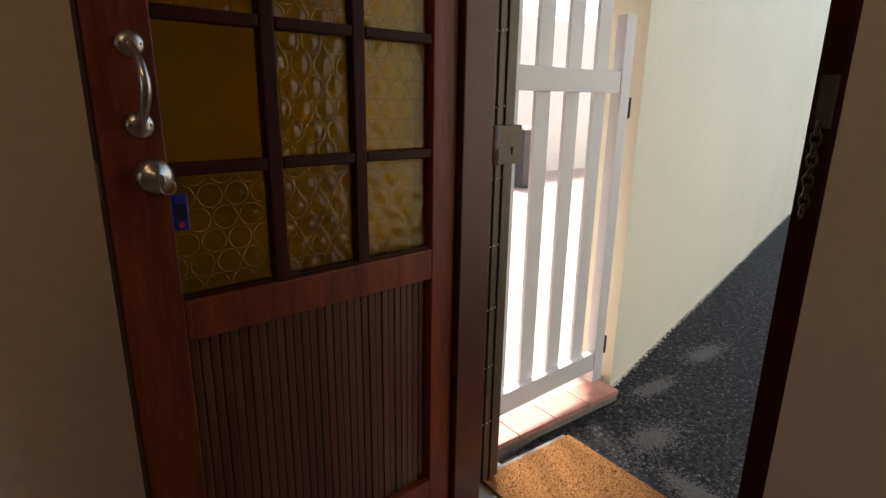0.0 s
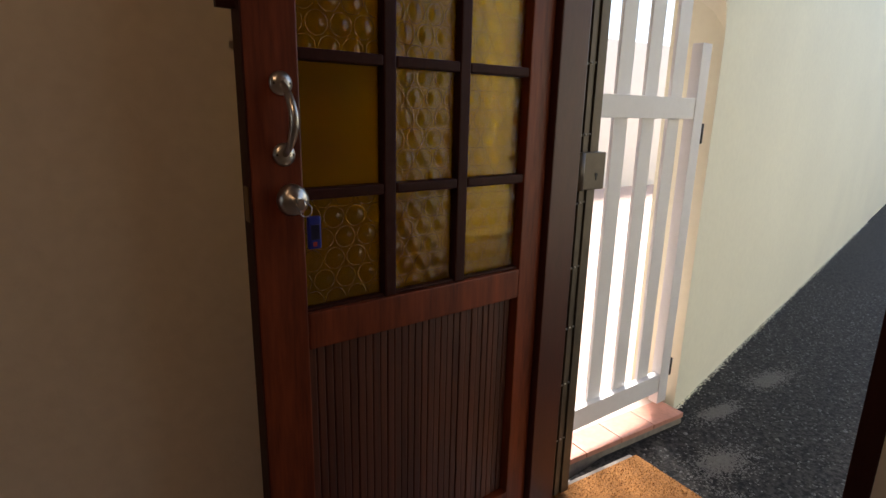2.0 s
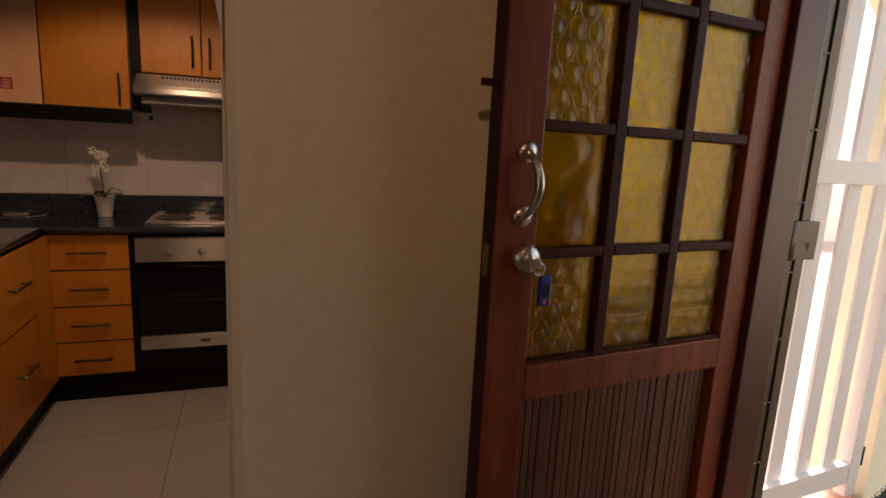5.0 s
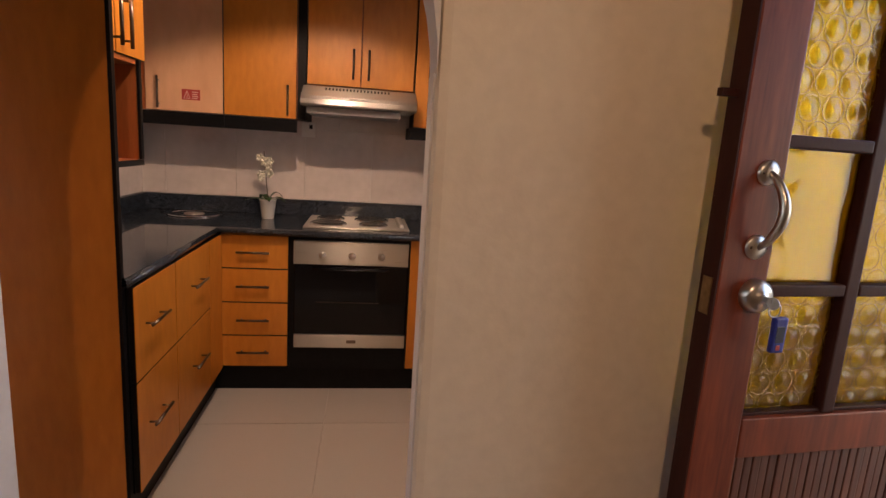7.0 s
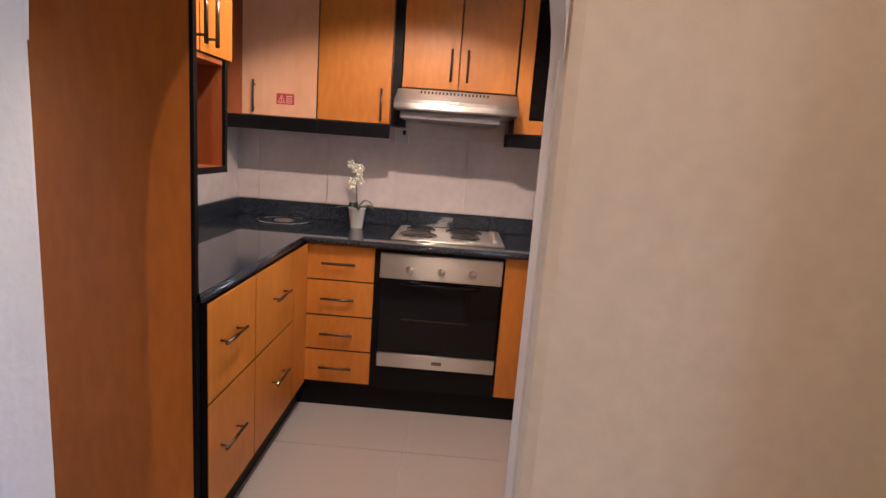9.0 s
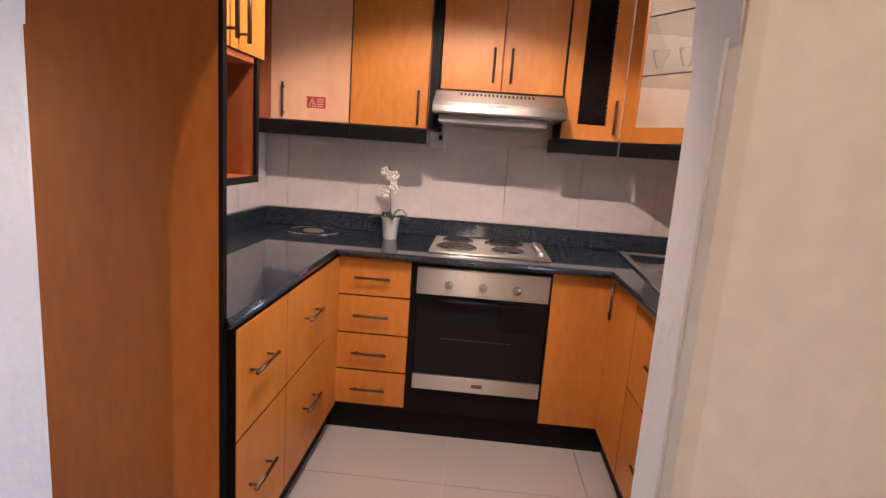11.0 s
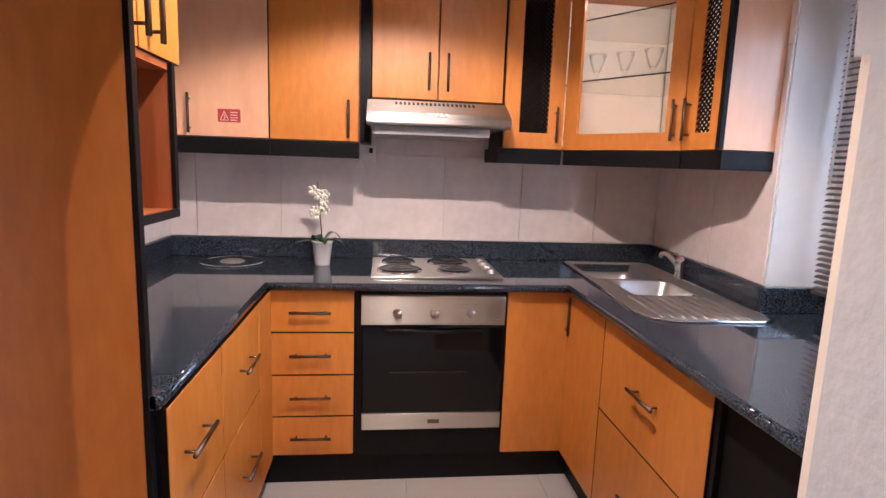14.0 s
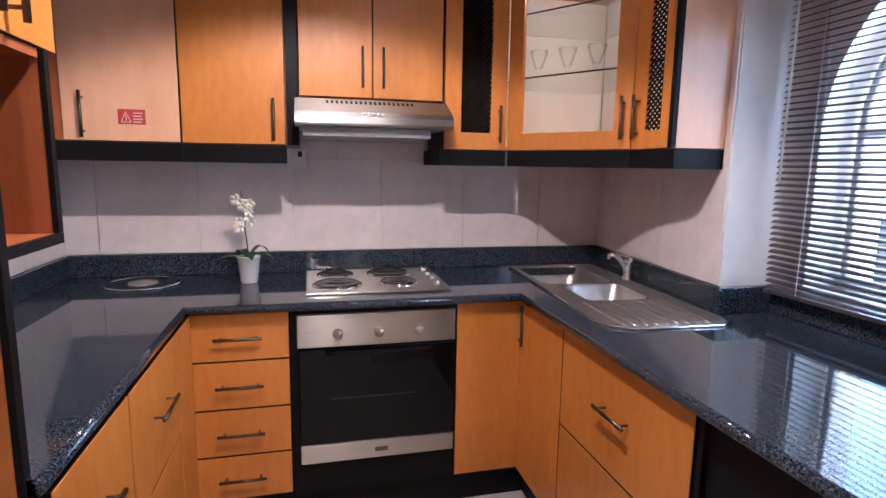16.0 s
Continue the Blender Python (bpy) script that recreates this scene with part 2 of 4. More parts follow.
def tube(bm, pts, r, seg=10):
    """A round bar along points, with r one radius or one a point; its rings turn as little as they can."""
    pts = [Vector(p) for p in pts]
    rings, side = [], None
    for i, p in enumerate(pts):
        d = (pts[min(i + 1, len(pts) - 1)] - pts[max(i - 1, 0)]).normalized()
        side = d.orthogonal() if side is None else side - d * side.dot(d)
        side = side.normalized()
        over = d.cross(side)
        rad = r[i] if isinstance(r, (list, tuple)) else r
        rings.append([bm.verts.new(p + side * (rad * math.cos(2 * math.pi * j / seg)) + over * (rad * math.sin(2 * math.pi * j / seg))) for j in range(seg)])
    for a, b in zip(rings, rings[1:]):
        for j in range(seg):
            bm.faces.new((a[j], a[(j + 1) % seg], b[(j + 1) % seg], b[j]))
    bm.faces.new(rings[0]), bm.faces.new(rings[-1])
    return bm


def lathe(bm, profile, seg=28, at=(0, 0, 0)):
    """A turned body from (radius, height) pairs."""
    rings = [[bm.verts.new((at[0] + r * math.cos(2 * math.pi * j / seg), at[1] + r * math.sin(2 * math.pi * j / seg), at[2] + z)) for j in range(seg)] for r, z in profile]
    for a, b in zip(rings, rings[1:]):
        for j in range(seg):
            bm.faces.new((a[j], a[(j + 1) % seg], b[(j + 1) % seg], b[j]))
    return bm


def prism(bm, outline, z0, z1):
    """An upright block over a plan outline."""
    lo = [bm.verts.new((x, y, z0)) for x, y in outline]
    hi = [bm.verts.new((x, y, z1)) for x, y in outline]
    bm.faces.new(lo), bm.faces.new(hi)
    for i in range(len(lo)):
        j = (i + 1) % len(lo)
        bm.faces.new((lo[i], lo[j], hi[j], hi[i]))
    return bm


def structure(name, bm, material, label, category):
    return tagged(link(name, bm, material), label, category, "", "structure")


def bar_handle(parent, p, q, off, name="handle"):
    """A round bar from p to q, held off its front by two posts along off."""
    p, q, off = Vector(p), Vector(q), Vector(off)
    d = (q - p).normalized()
    bm = bmesh.new()
    tube(bm, [p + off, q + off], 0.006)
    for s in (p + d * 0.022, q - d * 0.022):
        tube(bm, [s - off * 0.05, s + off], 0.004, 8)
    return part(name, bm, HANDLE, parent, "brushed nickel bar handle", True)

# ---- large structure ----
CEIL = 2.5
structure("floor", B(-4.65, 2.12, -6.0, 0.80, -0.12, -0.012), GROUT, "pale grey tile floor through hall and kitchen", "floor")
structure("ceiling", B(-4.65, 2.12, -6.2, 0.80, CEIL, CEIL + 0.15), CEILING_PAINT, "white painted plaster ceiling", "ceiling")
structure("wall_north", B(-1.15, 2.12, 0.585, 0.80, -0.12, CEIL), PAINT_WHITE, "kitchen rear wall behind the hob", "wall")
structure("wall_west", B(-1.15, -0.955, -1.743, 0.585, -0.12, CEIL), PAINT_WHITE, "white tiled kitchen side wall", "wall")
bm = bmesh.new()
box(bm, -4.65, -4.45, -6.0, -4.4, -0.12, CEIL), box(bm, -4.65, -4.45, -2.8, -1.743, -0.12, CEIL), box(bm, -4.65, -4.45, -4.4, -2.8, -0.12, 0.85), box(bm, -4.65, -4.45, -4.4, -2.8, 2.15, CEIL)
structure("wall_hall_west", bm, HALL_LOW_BOUNCE, "unseen plain far wall of the hall with a window opening, toned to cut bounce", "wall")
# east wall of the kitchen: a slightly skewed thick pier, then the window recess
bm = bmesh.new()
prism(bm, [(1.54, 0.585), (1.44, -0.434), (1.62, -0.434), (2.12, -0.434), (2.12, 0.585)], -0.12, CEIL)
structure("wall_pier", bm, PAINT_WHITE, "thick white pier between worktop and window", "wall")
WIN_Y0, WIN_Y1, WIN_Z0, WIN_Z1 = -1.64, -0.56, 1.0, 1.52
bm = bmesh.new()
box(bm, 1.66, 1.90, -1.743, -0.434, -0.12, WIN_Z0)
box(bm, 1.66, 1.90, WIN_Y1, -0.434, WIN_Z0, CEIL)
box(bm, 1.66, 1.90, -1.743, WIN_Y0, WIN_Z0, CEIL)
structure("wall_window", bm, PAINT_WHITE, "white tiled wall round the kitchen window", "wall")
structure("wall_partition", B(0.483, 1.87, -1.87, -1.743, -0.12, CEIL, 0.022), PLASTER, "cream plastered partition between hall and kitchen", "wall")
structure("wall_jamb", B(-4.45, -0.330, -1.87, -1.743, -0.12, CEIL, 0.012), JAMB_DAYLIT, "plastered wall stub at the kitchen opening, cool daylight put into its colour", "wall")
# unseen dark panel, added to cut the bounce onto the tall end panel
structure("wall_jamb_lining", B(-0.954, -0.42, -1.741, -1.723, 0.0, 2.24), VENEER_DARK, "unseen dark veneer panel behind the wall stub, added to cut bounced light", "wall panel")
structure("wall_entrance", B(1.87, 2.08, -6.0, -2.74, -0.12, CEIL, 0.006), PLASTER, "cream plastered wall beside the front door", "wall")
structure("wall_corner", B(1.90, 2.06, -1.80, -1.743, -0.12, CEIL), PLASTER, "plastered wall corner behind the front door hinges", "wall")
structure("wall_lintel", B(1.87, 2.08, -2.74, -1.80, 2.14, CEIL), PLASTER, "plastered lintel over the front door", "wall")
structure("wall_south", B(-4.65, 2.12, -6.2, -6.0, -0.12, CEIL), HALL_LOW_BOUNCE, "unseen plain rear wall of the hall, toned to cut bounce", "wall")


def arch(bm, x0, x1, y0, y1, spring, top, m=None, rise=None, span=(0, 24)):
    """A wall piece over an opening x0..x1 with a round head that springs at the given height."""
    cx, r, n = (x0 + x1) / 2, (x1 - x0) / 2, 24
    head = [(cx - r * math.cos(math.pi * i / n), spring + (rise or r) * math.sin(math.pi * i / n)) for i in range(n + 1)]
    made = []
    head = head[span[0]:span[1] + 1]
    for (xa, za), (xb, zb) in zip(head, head[1:]):
        v = [bm.verts.new((x, y, z)) for y in (y0, y1) for x, z in ((xa, za), (xb, zb), (xb, top), (xa, top))]
        made += v
        for f in ((0, 1, 2, 3), (4, 5, 6, 7), (0, 1, 5, 4), (2, 3, 7, 6)):
            bm.faces.new([v[i] for i in f])
    bmesh.ops.remove_doubles(bm, verts=made, dist=0.0005)
    if m is not None:
        bmesh.ops.transform(bm, matrix=m, verts=bm.verts)
    return bm


structure("wall_window_arch", arch(bmesh.new(), -1.64, -0.56, 1.66, 1.90, WIN_Z1, CEIL, Matrix(((0, 1, 0, 0), (1, 0, 0, 0), (0, 0, 1, 0), (0, 0, 0, 1)))), PAINT_WHITE, "arched head of the kitchen window", "wall")
# thin slab added over the partition's end to hold its daylight tint
structure("wall_reveal", B(0.4785, 0.4828, -1.846, -1.767, 0.0, 1.50, 0.001), REVEAL_DAYLIT, "lumpy plastered reveal slab, added to carry a daylight tint", "wall")
# the arch in two tones, following the daylight tints painted on either side
for side, span, paint in (("east", (9, 24), REVEAL_DAYLIT), ("west", (0, 9), JAMB_DAYLIT)):
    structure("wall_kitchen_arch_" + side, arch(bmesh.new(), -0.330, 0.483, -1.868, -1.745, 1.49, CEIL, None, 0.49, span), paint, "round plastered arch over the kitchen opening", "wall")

# ---- outdoors ----
structure("ground", B(-60, 90, -60, 90, -0.30, -0.14), CONCRETE, "bare ground round the house", "ground")
structure("alley_road", prism(bmesh.new(), [(2.08, -6.5), (22, -6.5), (22, 3.6), (2.95, -1.66), (2.08, -1.80)], -0.2, -0.052), ASPHALT, "dark coarse asphalt in a narrow alley", "road")
W0, WDIR = Vector((2.97, -1.66, 0)), Vector((1.0, 0.273, 0)).normalized()
WN = Vector((-WDIR.y, WDIR.x, 0))
def alley(u, v):
    p = W0 + WDIR * u + WN * v
    return (p.x, p.y)
structure("wall_alley", prism(bmesh.new(), [alley(0, 0), alley(14, 0), alley(14, 0.22), alley(0, 0.22)], -0.2, 2.9), CREAM_WALL, "cream plastered alley wall", "wall")
structure("wall_alley_south", B(2.3, 22, -5.2, -5.0, -0.2, 2.9), CREAM_WALL, "cream wall along the far side of the alley", "wall")
structure("wall_gate_arch", arch(bmesh.new(), 2.07, 2.97, -1.66, -1.44, 1.62, 2.9), CREAM_WALL, "cream arch over the white gate", "wall")
# unseen roof, added to hold daylight back from the hall and near alley
structure("alley_shade_roof", B(2.08, 3.3, -5.2, -1.44, 2.9, 3.0), CREAM_WALL, "unseen flat roof added to cut daylight at the entrance end of the alley", "roof")
structure("courtyard_floor", prism(bmesh.new(), [(2.08, -1.62), (2.97, -1.62), (14, 1.50), (14, 9), (2.08, 9)], -0.2, -0.005), mat("pale_courtyard_tile", (0.55, 0.42, 0.36), 0.6, spread=0.1, scale=5), "sunlit pale tiled courtyard floor beyond the gate", "pavement")
structure("courtyard_wall", B(1.95, 14, 4.0, 4.2, -0.2, 2.6), mat("white_courtyard_wall", (0.80, 0.79, 0.75), 0.8, spread=0.03), "bright cream wall across the courtyard", "wall")

# unseen eave, added to block direct sun from window and blind
structure("window_sun_block", B(1.90, 2.62, -1.42, 0.80, 2.62, 2.74), PAINT_WHITE, "unseen white eave added to keep the sun off the kitchen window", "eave")

# ---- kitchen: base units ----
def front(parent, x0, x1, z0, z1, y=0.0, name="door", m=VENEER):
    """A veneered slab front in the plane y, edged all round in black."""
    f = part(name, B(x0 + 0.0012, x1 - 0.0012, y, y + 0.006, z0 + 0.0012, z1 - 0.0012, 0.0012), m, parent)
    part("edging", B(x0, x1, y + 0.002, y + 0.018, z0, z1, 0.001), BLACK_EDGE, f, "black edge banding")
    return f


def side_front(parent, x, y0, y1, z0, z1, way, name="drawer_front", m=VENEER):
    """The same in the plane x, with its face towards way."""
    a, b = sorted((x, x - way * 0.006))
    f = part(name, B(a, b, y0 + 0.0012, y1 - 0.0012, z0 + 0.0012, z1 - 0.0012, 0.0012), m, parent)
    a, b = sorted((x - way * 0.002, x - way * 0.018))
    part("edging", B(a, b, y0, y1, z0, z1, 0.001), BLACK_EDGE, f, "black edge banding")
    return f


drawers = thing("drawer_unit", 0, 0, 0, "cherry veneer drawer unit with four fronts beside the oven", "drawers")
part("body", B(-0.368, -0.022, 0.0195, 0.57, 0.135, 0.867), BLACK_EDGE, drawers)
DRAWER_Z = [0.145, 0.320, 0.502, 0.685, 0.864]
for a, b in zip(DRAWER_Z, DRAWER_Z[1:]):
    d = front(drawers, -0.364, -0.028, a + 0.0022, b - 0.0022, name="drawer_front")
    mid = (a + b) / 2
    bar_handle(d, (-0.285, 0, mid), (-0.120, 0, mid), (0, -0.03, 0))

cup = thing("base_cupboard", 0, 0, 0, "cherry veneer base cupboard with one door", "cupboard")
part("body", B(0.608, 0.94, 0.0195, 0.57, 0.135, 0.867), BLACK_EDGE, cup)
d = front(cup, 0.611, 0.915, 0.137, 0.864)
bar_handle(d, (0.872, 0, 0.68), (0.872, 0, 0.845), (0, -0.03, 0))

left = thing("wide_drawer_unit", 0, 0, 0, "cherry veneer unit with two stacks of deep drawers", "drawers")
part("body", B(-0.945, -0.3795, -1.078, -0.004, 0.135, 0.867), BLACK_EDGE, left)
for y0, y1 in ((-1.078, -0.6905), (-0.6855, -0.2225)):
    for z0, z1 in ((0.137, 0.534), (0.539, 0.864)):
        d = side_front(left, -0.36, y0, y1, z0, z1, 1)
        yc, zc = (-0.925 if y0 < -1 else -0.435), (0.355 if z0 < 0.5 else 0.718)
        bar_handle(d, (-0.36, yc - 0.085, zc), (-0.36, yc + 0.085, zc), (0.03, 0, 0))
side_front(left, -0.36, -0.218, -0.006, 0.137, 0.864, 1, "filler_panel")

right = thing("sink_drawer_unit", 0, 0, 0, "cherry veneer unit with two deep drawers below the sink", "drawers")
part("body", B(0.9, 1.40, -1.04, -0.003, 0.135, 0.67), BLACK_EDGE, right)
part("top_rail", B(0.9, 0.96, -1.04, -0.003, 0.672, 0.867), BLACK_EDGE, right)
side_front(right, 0.88, -0.378, -0.004, 0.137, 0.864, -1, "filler_panel")
for z0, z1 in ((0.137, 0.518), (0.523, 0.864)):
    d = side_front(right, 0.88, -1.036, -0.384, z0, z1, -1)
    zc = (z0 + z1) / 2 + 0.012
    bar_handle(d, (0.88, -0.802, zc), (0.88, -0.644, zc), (-0.03, 0, 0))
gap = thing("appliance_space", 0, 0, 0, "black lined appliance space below the granite worktop, its darkness a black sheet", "appliance space")
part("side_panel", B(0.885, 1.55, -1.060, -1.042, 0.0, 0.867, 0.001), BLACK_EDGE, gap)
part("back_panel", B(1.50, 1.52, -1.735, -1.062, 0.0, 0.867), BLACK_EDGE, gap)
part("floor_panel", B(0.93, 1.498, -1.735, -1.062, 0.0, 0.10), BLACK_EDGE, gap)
# black sheet put across the open space in place of its deep shade
part("dark_gap_sheet", B(0.90, 0.915, -1.735, -1.062, 0.0, 0.866), BLACK_EDGE, gap)

plinth = thing("plinth", 0, 0, 0, "black kick board under the base units", "kickboard")
part("board", B(-0.41, 0.93, 0.04, 0.055, 0, 0.133), BLACK_EDGE, plinth)
part("board", B(-0.425, -0.41, -1.078, 0.055, 0, 0.133), BLACK_EDGE, plinth)
part("board", B(0.93, 0.945, -1.04, 0.055, 0, 0.133), BLACK_EDGE, plinth)

# ---- oven ----
oven = thing("oven", 0, 0, 0, "built-in oven with steel fascia and black glass door", "oven")
part("surround", B(-0.020, 0.606, 0.006, 0.56, 0.134, 0.866, 0.001), BLACK_EDGE, oven, "black surround panel")
part("fascia", B(0.0, 0.600, -0.016, 0.006, 0.722, 0.846, 0.003), STEEL, oven, "brushed steel control fascia")
for x in (0.148, 0.302, 0.456):
    bm = bmesh.new()
    cyl(bm, (x, -0.016, 0.772), (x, -0.034, 0.772), 0.019, 0.016, 24)
    box(bm, x - 0.0035, x + 0.0035, -0.040, -0.033, 0.757, 0.787, 0.001)
    part("knob", bm, SATIN, oven, "round metal control knob", True)
door = part("door", B(0.004, 0.598, -0.014, 0.006, 0.338, 0.716, 0.004), OVEN_GLASS, oven, "black glass oven door")
bm = bmesh.new()
tube(bm, [(0.10 + 0.40 * i / 12, -0.022 - 0.018 * math.sin(math.pi * i / 12), 0.700) for i in range(13)], 0.008)
part("handle", bm, OVEN_GLASS, door, "black bowed handle", True)
# strip laid on the outer glass to imitate a glint from inside
part("rack_glint", B(0.12, 0.45, -0.0155, -0.0143, 0.5155, 0.5185), HANDLE, door, "thin metal strip on the glass, imitating a glint of the shelf inside")
part("trim", B(0.006, 0.600, -0.016, 0.006, 0.262, 0.334, 0.003), STEEL, oven, "brushed steel lower trim strip")
part("badge", B(0.285, 0.335, -0.0172, -0.0162, 0.288, 0.306), HANDLE, oven)

# ---- worktop with cut-outs ----
worktop = thing("granite_worktop", 0, 0, 0, "polished dark granite worktop on three sides", "worktop")
bm = bmesh.new()
HX0, HX1, HY0, HY1 = 1.03, 1.385, -0.20, 0.45
box(bm, -0.95, 0.865, -0.030, 0.583, 0.868, 0.9)
box(bm, -0.95, -0.375, -1.095, -0.030, 0.868, 0.9)
box(bm, 0.865, HX0, -1.738, 0.583, 0.868, 0.9)
box(bm, HX0, HX1, -1.738, HY0, 0.868, 0.9)
box(bm, HX0, HX1, HY1, 0.583, 0.868, 0.9)
prism(bm, [(HX1, -0.434), (1.437, -0.434), (1.537, 0.583), (HX1, 0.583)], 0.868, 0.9)
box(bm, HX1, 1.657, -1.738, -0.434, 0.868, 0.9)
bmesh.ops.remove_doubles(bm, verts=bm.verts, dist=0.0002)
part("slab", bm, GRANITE, worktop)
bm = bmesh.new()
for i, (a, b) in enumerate((((-0.375, -1.095), (-0.375, -0.03)), ((-0.375, -0.03), (0.865, -0.03)), ((0.865, -0.03), (0.865, -1.738)))):
    tube(bm, [(a[0], a[1], 0.884), (b[0], b[1], 0.884)], 0.0158, 12)
part("rounded_edge", bm, GRANITE, worktop, "rounded granite front edge", True)
upstand = thing("granite_upstand", 0, 0, 0, "dark granite upstand along the walls", "upstand")
part("strip", B(-0.94, 1.52, 0.558, 0.582, 0.901, 0.995, 0.003), GRANITE, upstand)
part("strip", B(-0.953, -0.93, -1.08, 0.556, 0.901, 0.995, 0.003), GRANITE, upstand)
part("strip", prism(bmesh.new(), [(1.414, -0.434), (1.437, -0.434), (1.533, 0.556), (1.510, 0.556)], 0.901, 0.995), GRANITE, upstand)
part("strip", B(1.414, 1.634, -0.458, -0.436, 0.901, 0.995, 0.003), GRANITE, upstand)
part("strip", B(1.636, 1.657, -1.738, -0.436, 0.901, 0.978, 0.003), GRANITE, upstand)

# ---- hob ----
hob = thing("hob", 0.035, 0.065, 0.9, "steel hob with four solid plates", "hob")
part("tray", B(0, 0.57, 0, 0.47, 0.0008, 0.010, 0.004), STEEL, hob, "brushed steel hob tray")
for x, y, r in ((0.125, 0.140, 0.092), (0.375, 0.140, 0.074), (0.125, 0.345, 0.074), (0.365, 0.345, 0.092)):
    plate = part("hotplate", lathe(bmesh.new(), [(0.0001, 0.021), (r * 0.3, 0.0205), (r * 0.32, 0.022), (r * 0.92, 0.022), (r, 0.019), (r, 0.008)], 36, (x, y, 0)), HOTPLATE, hob, "solid iron hotplate", True)
    part("rim", lathe(bmesh.new(), [(r * 1.0, 0.012), (r * 1.02, 0.018), (r * 1.08, 0.016), (r * 1.10, 0.010)], 36, (x, y, 0)), CHROME, plate, "polished ring", True)
for i in range(4):
    part("knob", lathe(bmesh.new(), [(0.020, 0.010), (0.019, 0.026), (0.016, 0.030), (0.0001, 0.031)], 20, (0.525, 0.09 + 0.09 * i, 0)), SATIN, hob, "metal knob", True)

# ---- sink ----
SINK = Matrix.LocRotScale((1.205, -0.015, 0.9), Euler((0, 0, radians(-3.6))), None)
sink = thing("sink", 0, 0, 0, "steel sink with two bowls and a ribbed drainer", "sink")
sink.matrix_world = SINK
def bowl(x0, x1, y0, y1, depth):
    bm = bmesh.new()
    rings = []
    for z, inset, r in ((0.004, 0.0, 0.05), (-0.01, 0.006, 0.05), (-depth + 0.03, 0.016, 0.06), (-depth, 0.045, 0.06)):
        ring = []
        for cx, cy, a0 in ((x1, y1, 0), (x0, y1, 90), (x0, y0, 180), (x1, y0, 270)):
            px, py = cx - math.copysign(inset + r, cx - (x0 + x1) / 2), cy - math.copysign(inset + r, cy - (y0 + y1) / 2)
            for s in range(6):
                a = radians(a0 + 18 * s)
                ring.append(bm.verts.new((px + r * math.cos(a), py + r * math.sin(a), z)))
        rings.append(ring)
    for a, b in zip(rings, rings[1:]):
        for j in range(24):
            bm.faces.new((a[j], a[(j + 1) % 24], b[(j + 1) % 24], b[j]))
    bm.faces.new(rings[-1])
    return bm
BOWLS = [(-0.19, 0.13, 0.10, 0.50, 0.17), (-0.13, 0.13, -0.20, 0.07, 0.14)]
for x0, x1, y0, y1, dep in BOWLS:
    b = part("bowl", bowl(x0, x1, y0, y1, dep), SINK_STEEL, sink, "pressed steel bowl", True)
    part("waste", lathe(bmesh.new(), [(0.0001, -dep + 0.003), (0.028, -dep + 0.003), (0.036, -dep + 0.006), (0.040, -dep + 0.001)], 20, ((x0 + x1) / 2, (y0 + y1) / 2, 0)), CHROME, b, "chrome waste", True)
bm = bmesh.new()
for x0, x1, y0, y1 in ((-0.225, -0.19, -0.20, 0.53), (0.13, 0.225, -0.20, 0.53), (-0.19, 0.13, 0.50, 0.53), (-0.19, 0.13, 0.07, 0.10), (-0.19, -0.13, -0.20, 0.07)):
    box(bm, x0, x1, y0, y1, 0.001, 0.0045)
prism(bm, [(-0.225, -0.20), (-0.225, -0.46), (-0.20, -0.53), (-0.14, -0.56), (0.16, -0.56), (0.21, -0.535), (0.225, -0.47), (0.225, -0.20)], 0.001, 0.0045)
part("flange", bm, SINK_STEEL, sink, "steel rim and drainer plate")
for i in range(9):
    x = -0.16 + 0.037 * i
    part("drainer_rib", tube(bmesh.new(), [(x, -0.23, 0.0035), (x, -0.26, 0.007), (x, -0.50, 0.007), (x, -0.53, 0.0035)], 0.005, 8), SINK_STEEL, sink, "", True)
bm = bmesh.new()
rim = [(-0.225, 0.50), (-0.225, -0.46), (-0.20, -0.53), (-0.14, -0.56), (0.16, -0.56), (0.21, -0.535), (0.225, -0.47), (0.225, 0.50), (0.20, 0.53), (-0.20, 0.53), (-0.225, 0.50)]
tube(bm, [(x, y, 0.004) for x, y in rim], 0.005, 8)
part("raised_rim", bm, CHROME, sink, "polished raised rim", True)
tap = thing("mixer_tap", 1.43, 0.12, 0.9045, "chrome mixer tap behind the sink", "tap")
part("base", lathe(bmesh.new(), [(0.026, 0), (0.026, 0.006), (0.020, 0.012), (0.019, 0.055), (0.021, 0.06), (0.021, 0.088), (0.012, 0.10), (0.0001, 0.102)], 24), CHROME, tap, "", True)
part("spout", tube(bmesh.new(), [(0, 0, 0.050), (-0.020, 0.013, 0.078), (-0.042, 0.027, 0.104), (-0.058, 0.038, 0.110), (-0.067, 0.044, 0.104), (-0.068, 0.045, 0.088)], [0.012, 0.012, 0.011, 0.011, 0.011, 0.010], 14), CHROME, tap, "curved chrome spout", True)
part("lever", tube(bmesh.new(), [(0, 0, 0.098), (-0.008, 0.008, 0.108), (-0.045, 0.035, 0.118)], [0.010, 0.007, 0.005], 10), CHROME, tap, "chrome lever", True)

# ---- wall units ----
UP0, UP1, YF = 1.467, 2.21, 0.25
def wall_unit(x0, x1, z0, label):
    u = thing("wall_unit", 0, 0, 0, label, "wall cupboard")
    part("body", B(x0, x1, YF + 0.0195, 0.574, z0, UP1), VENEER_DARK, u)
    return u
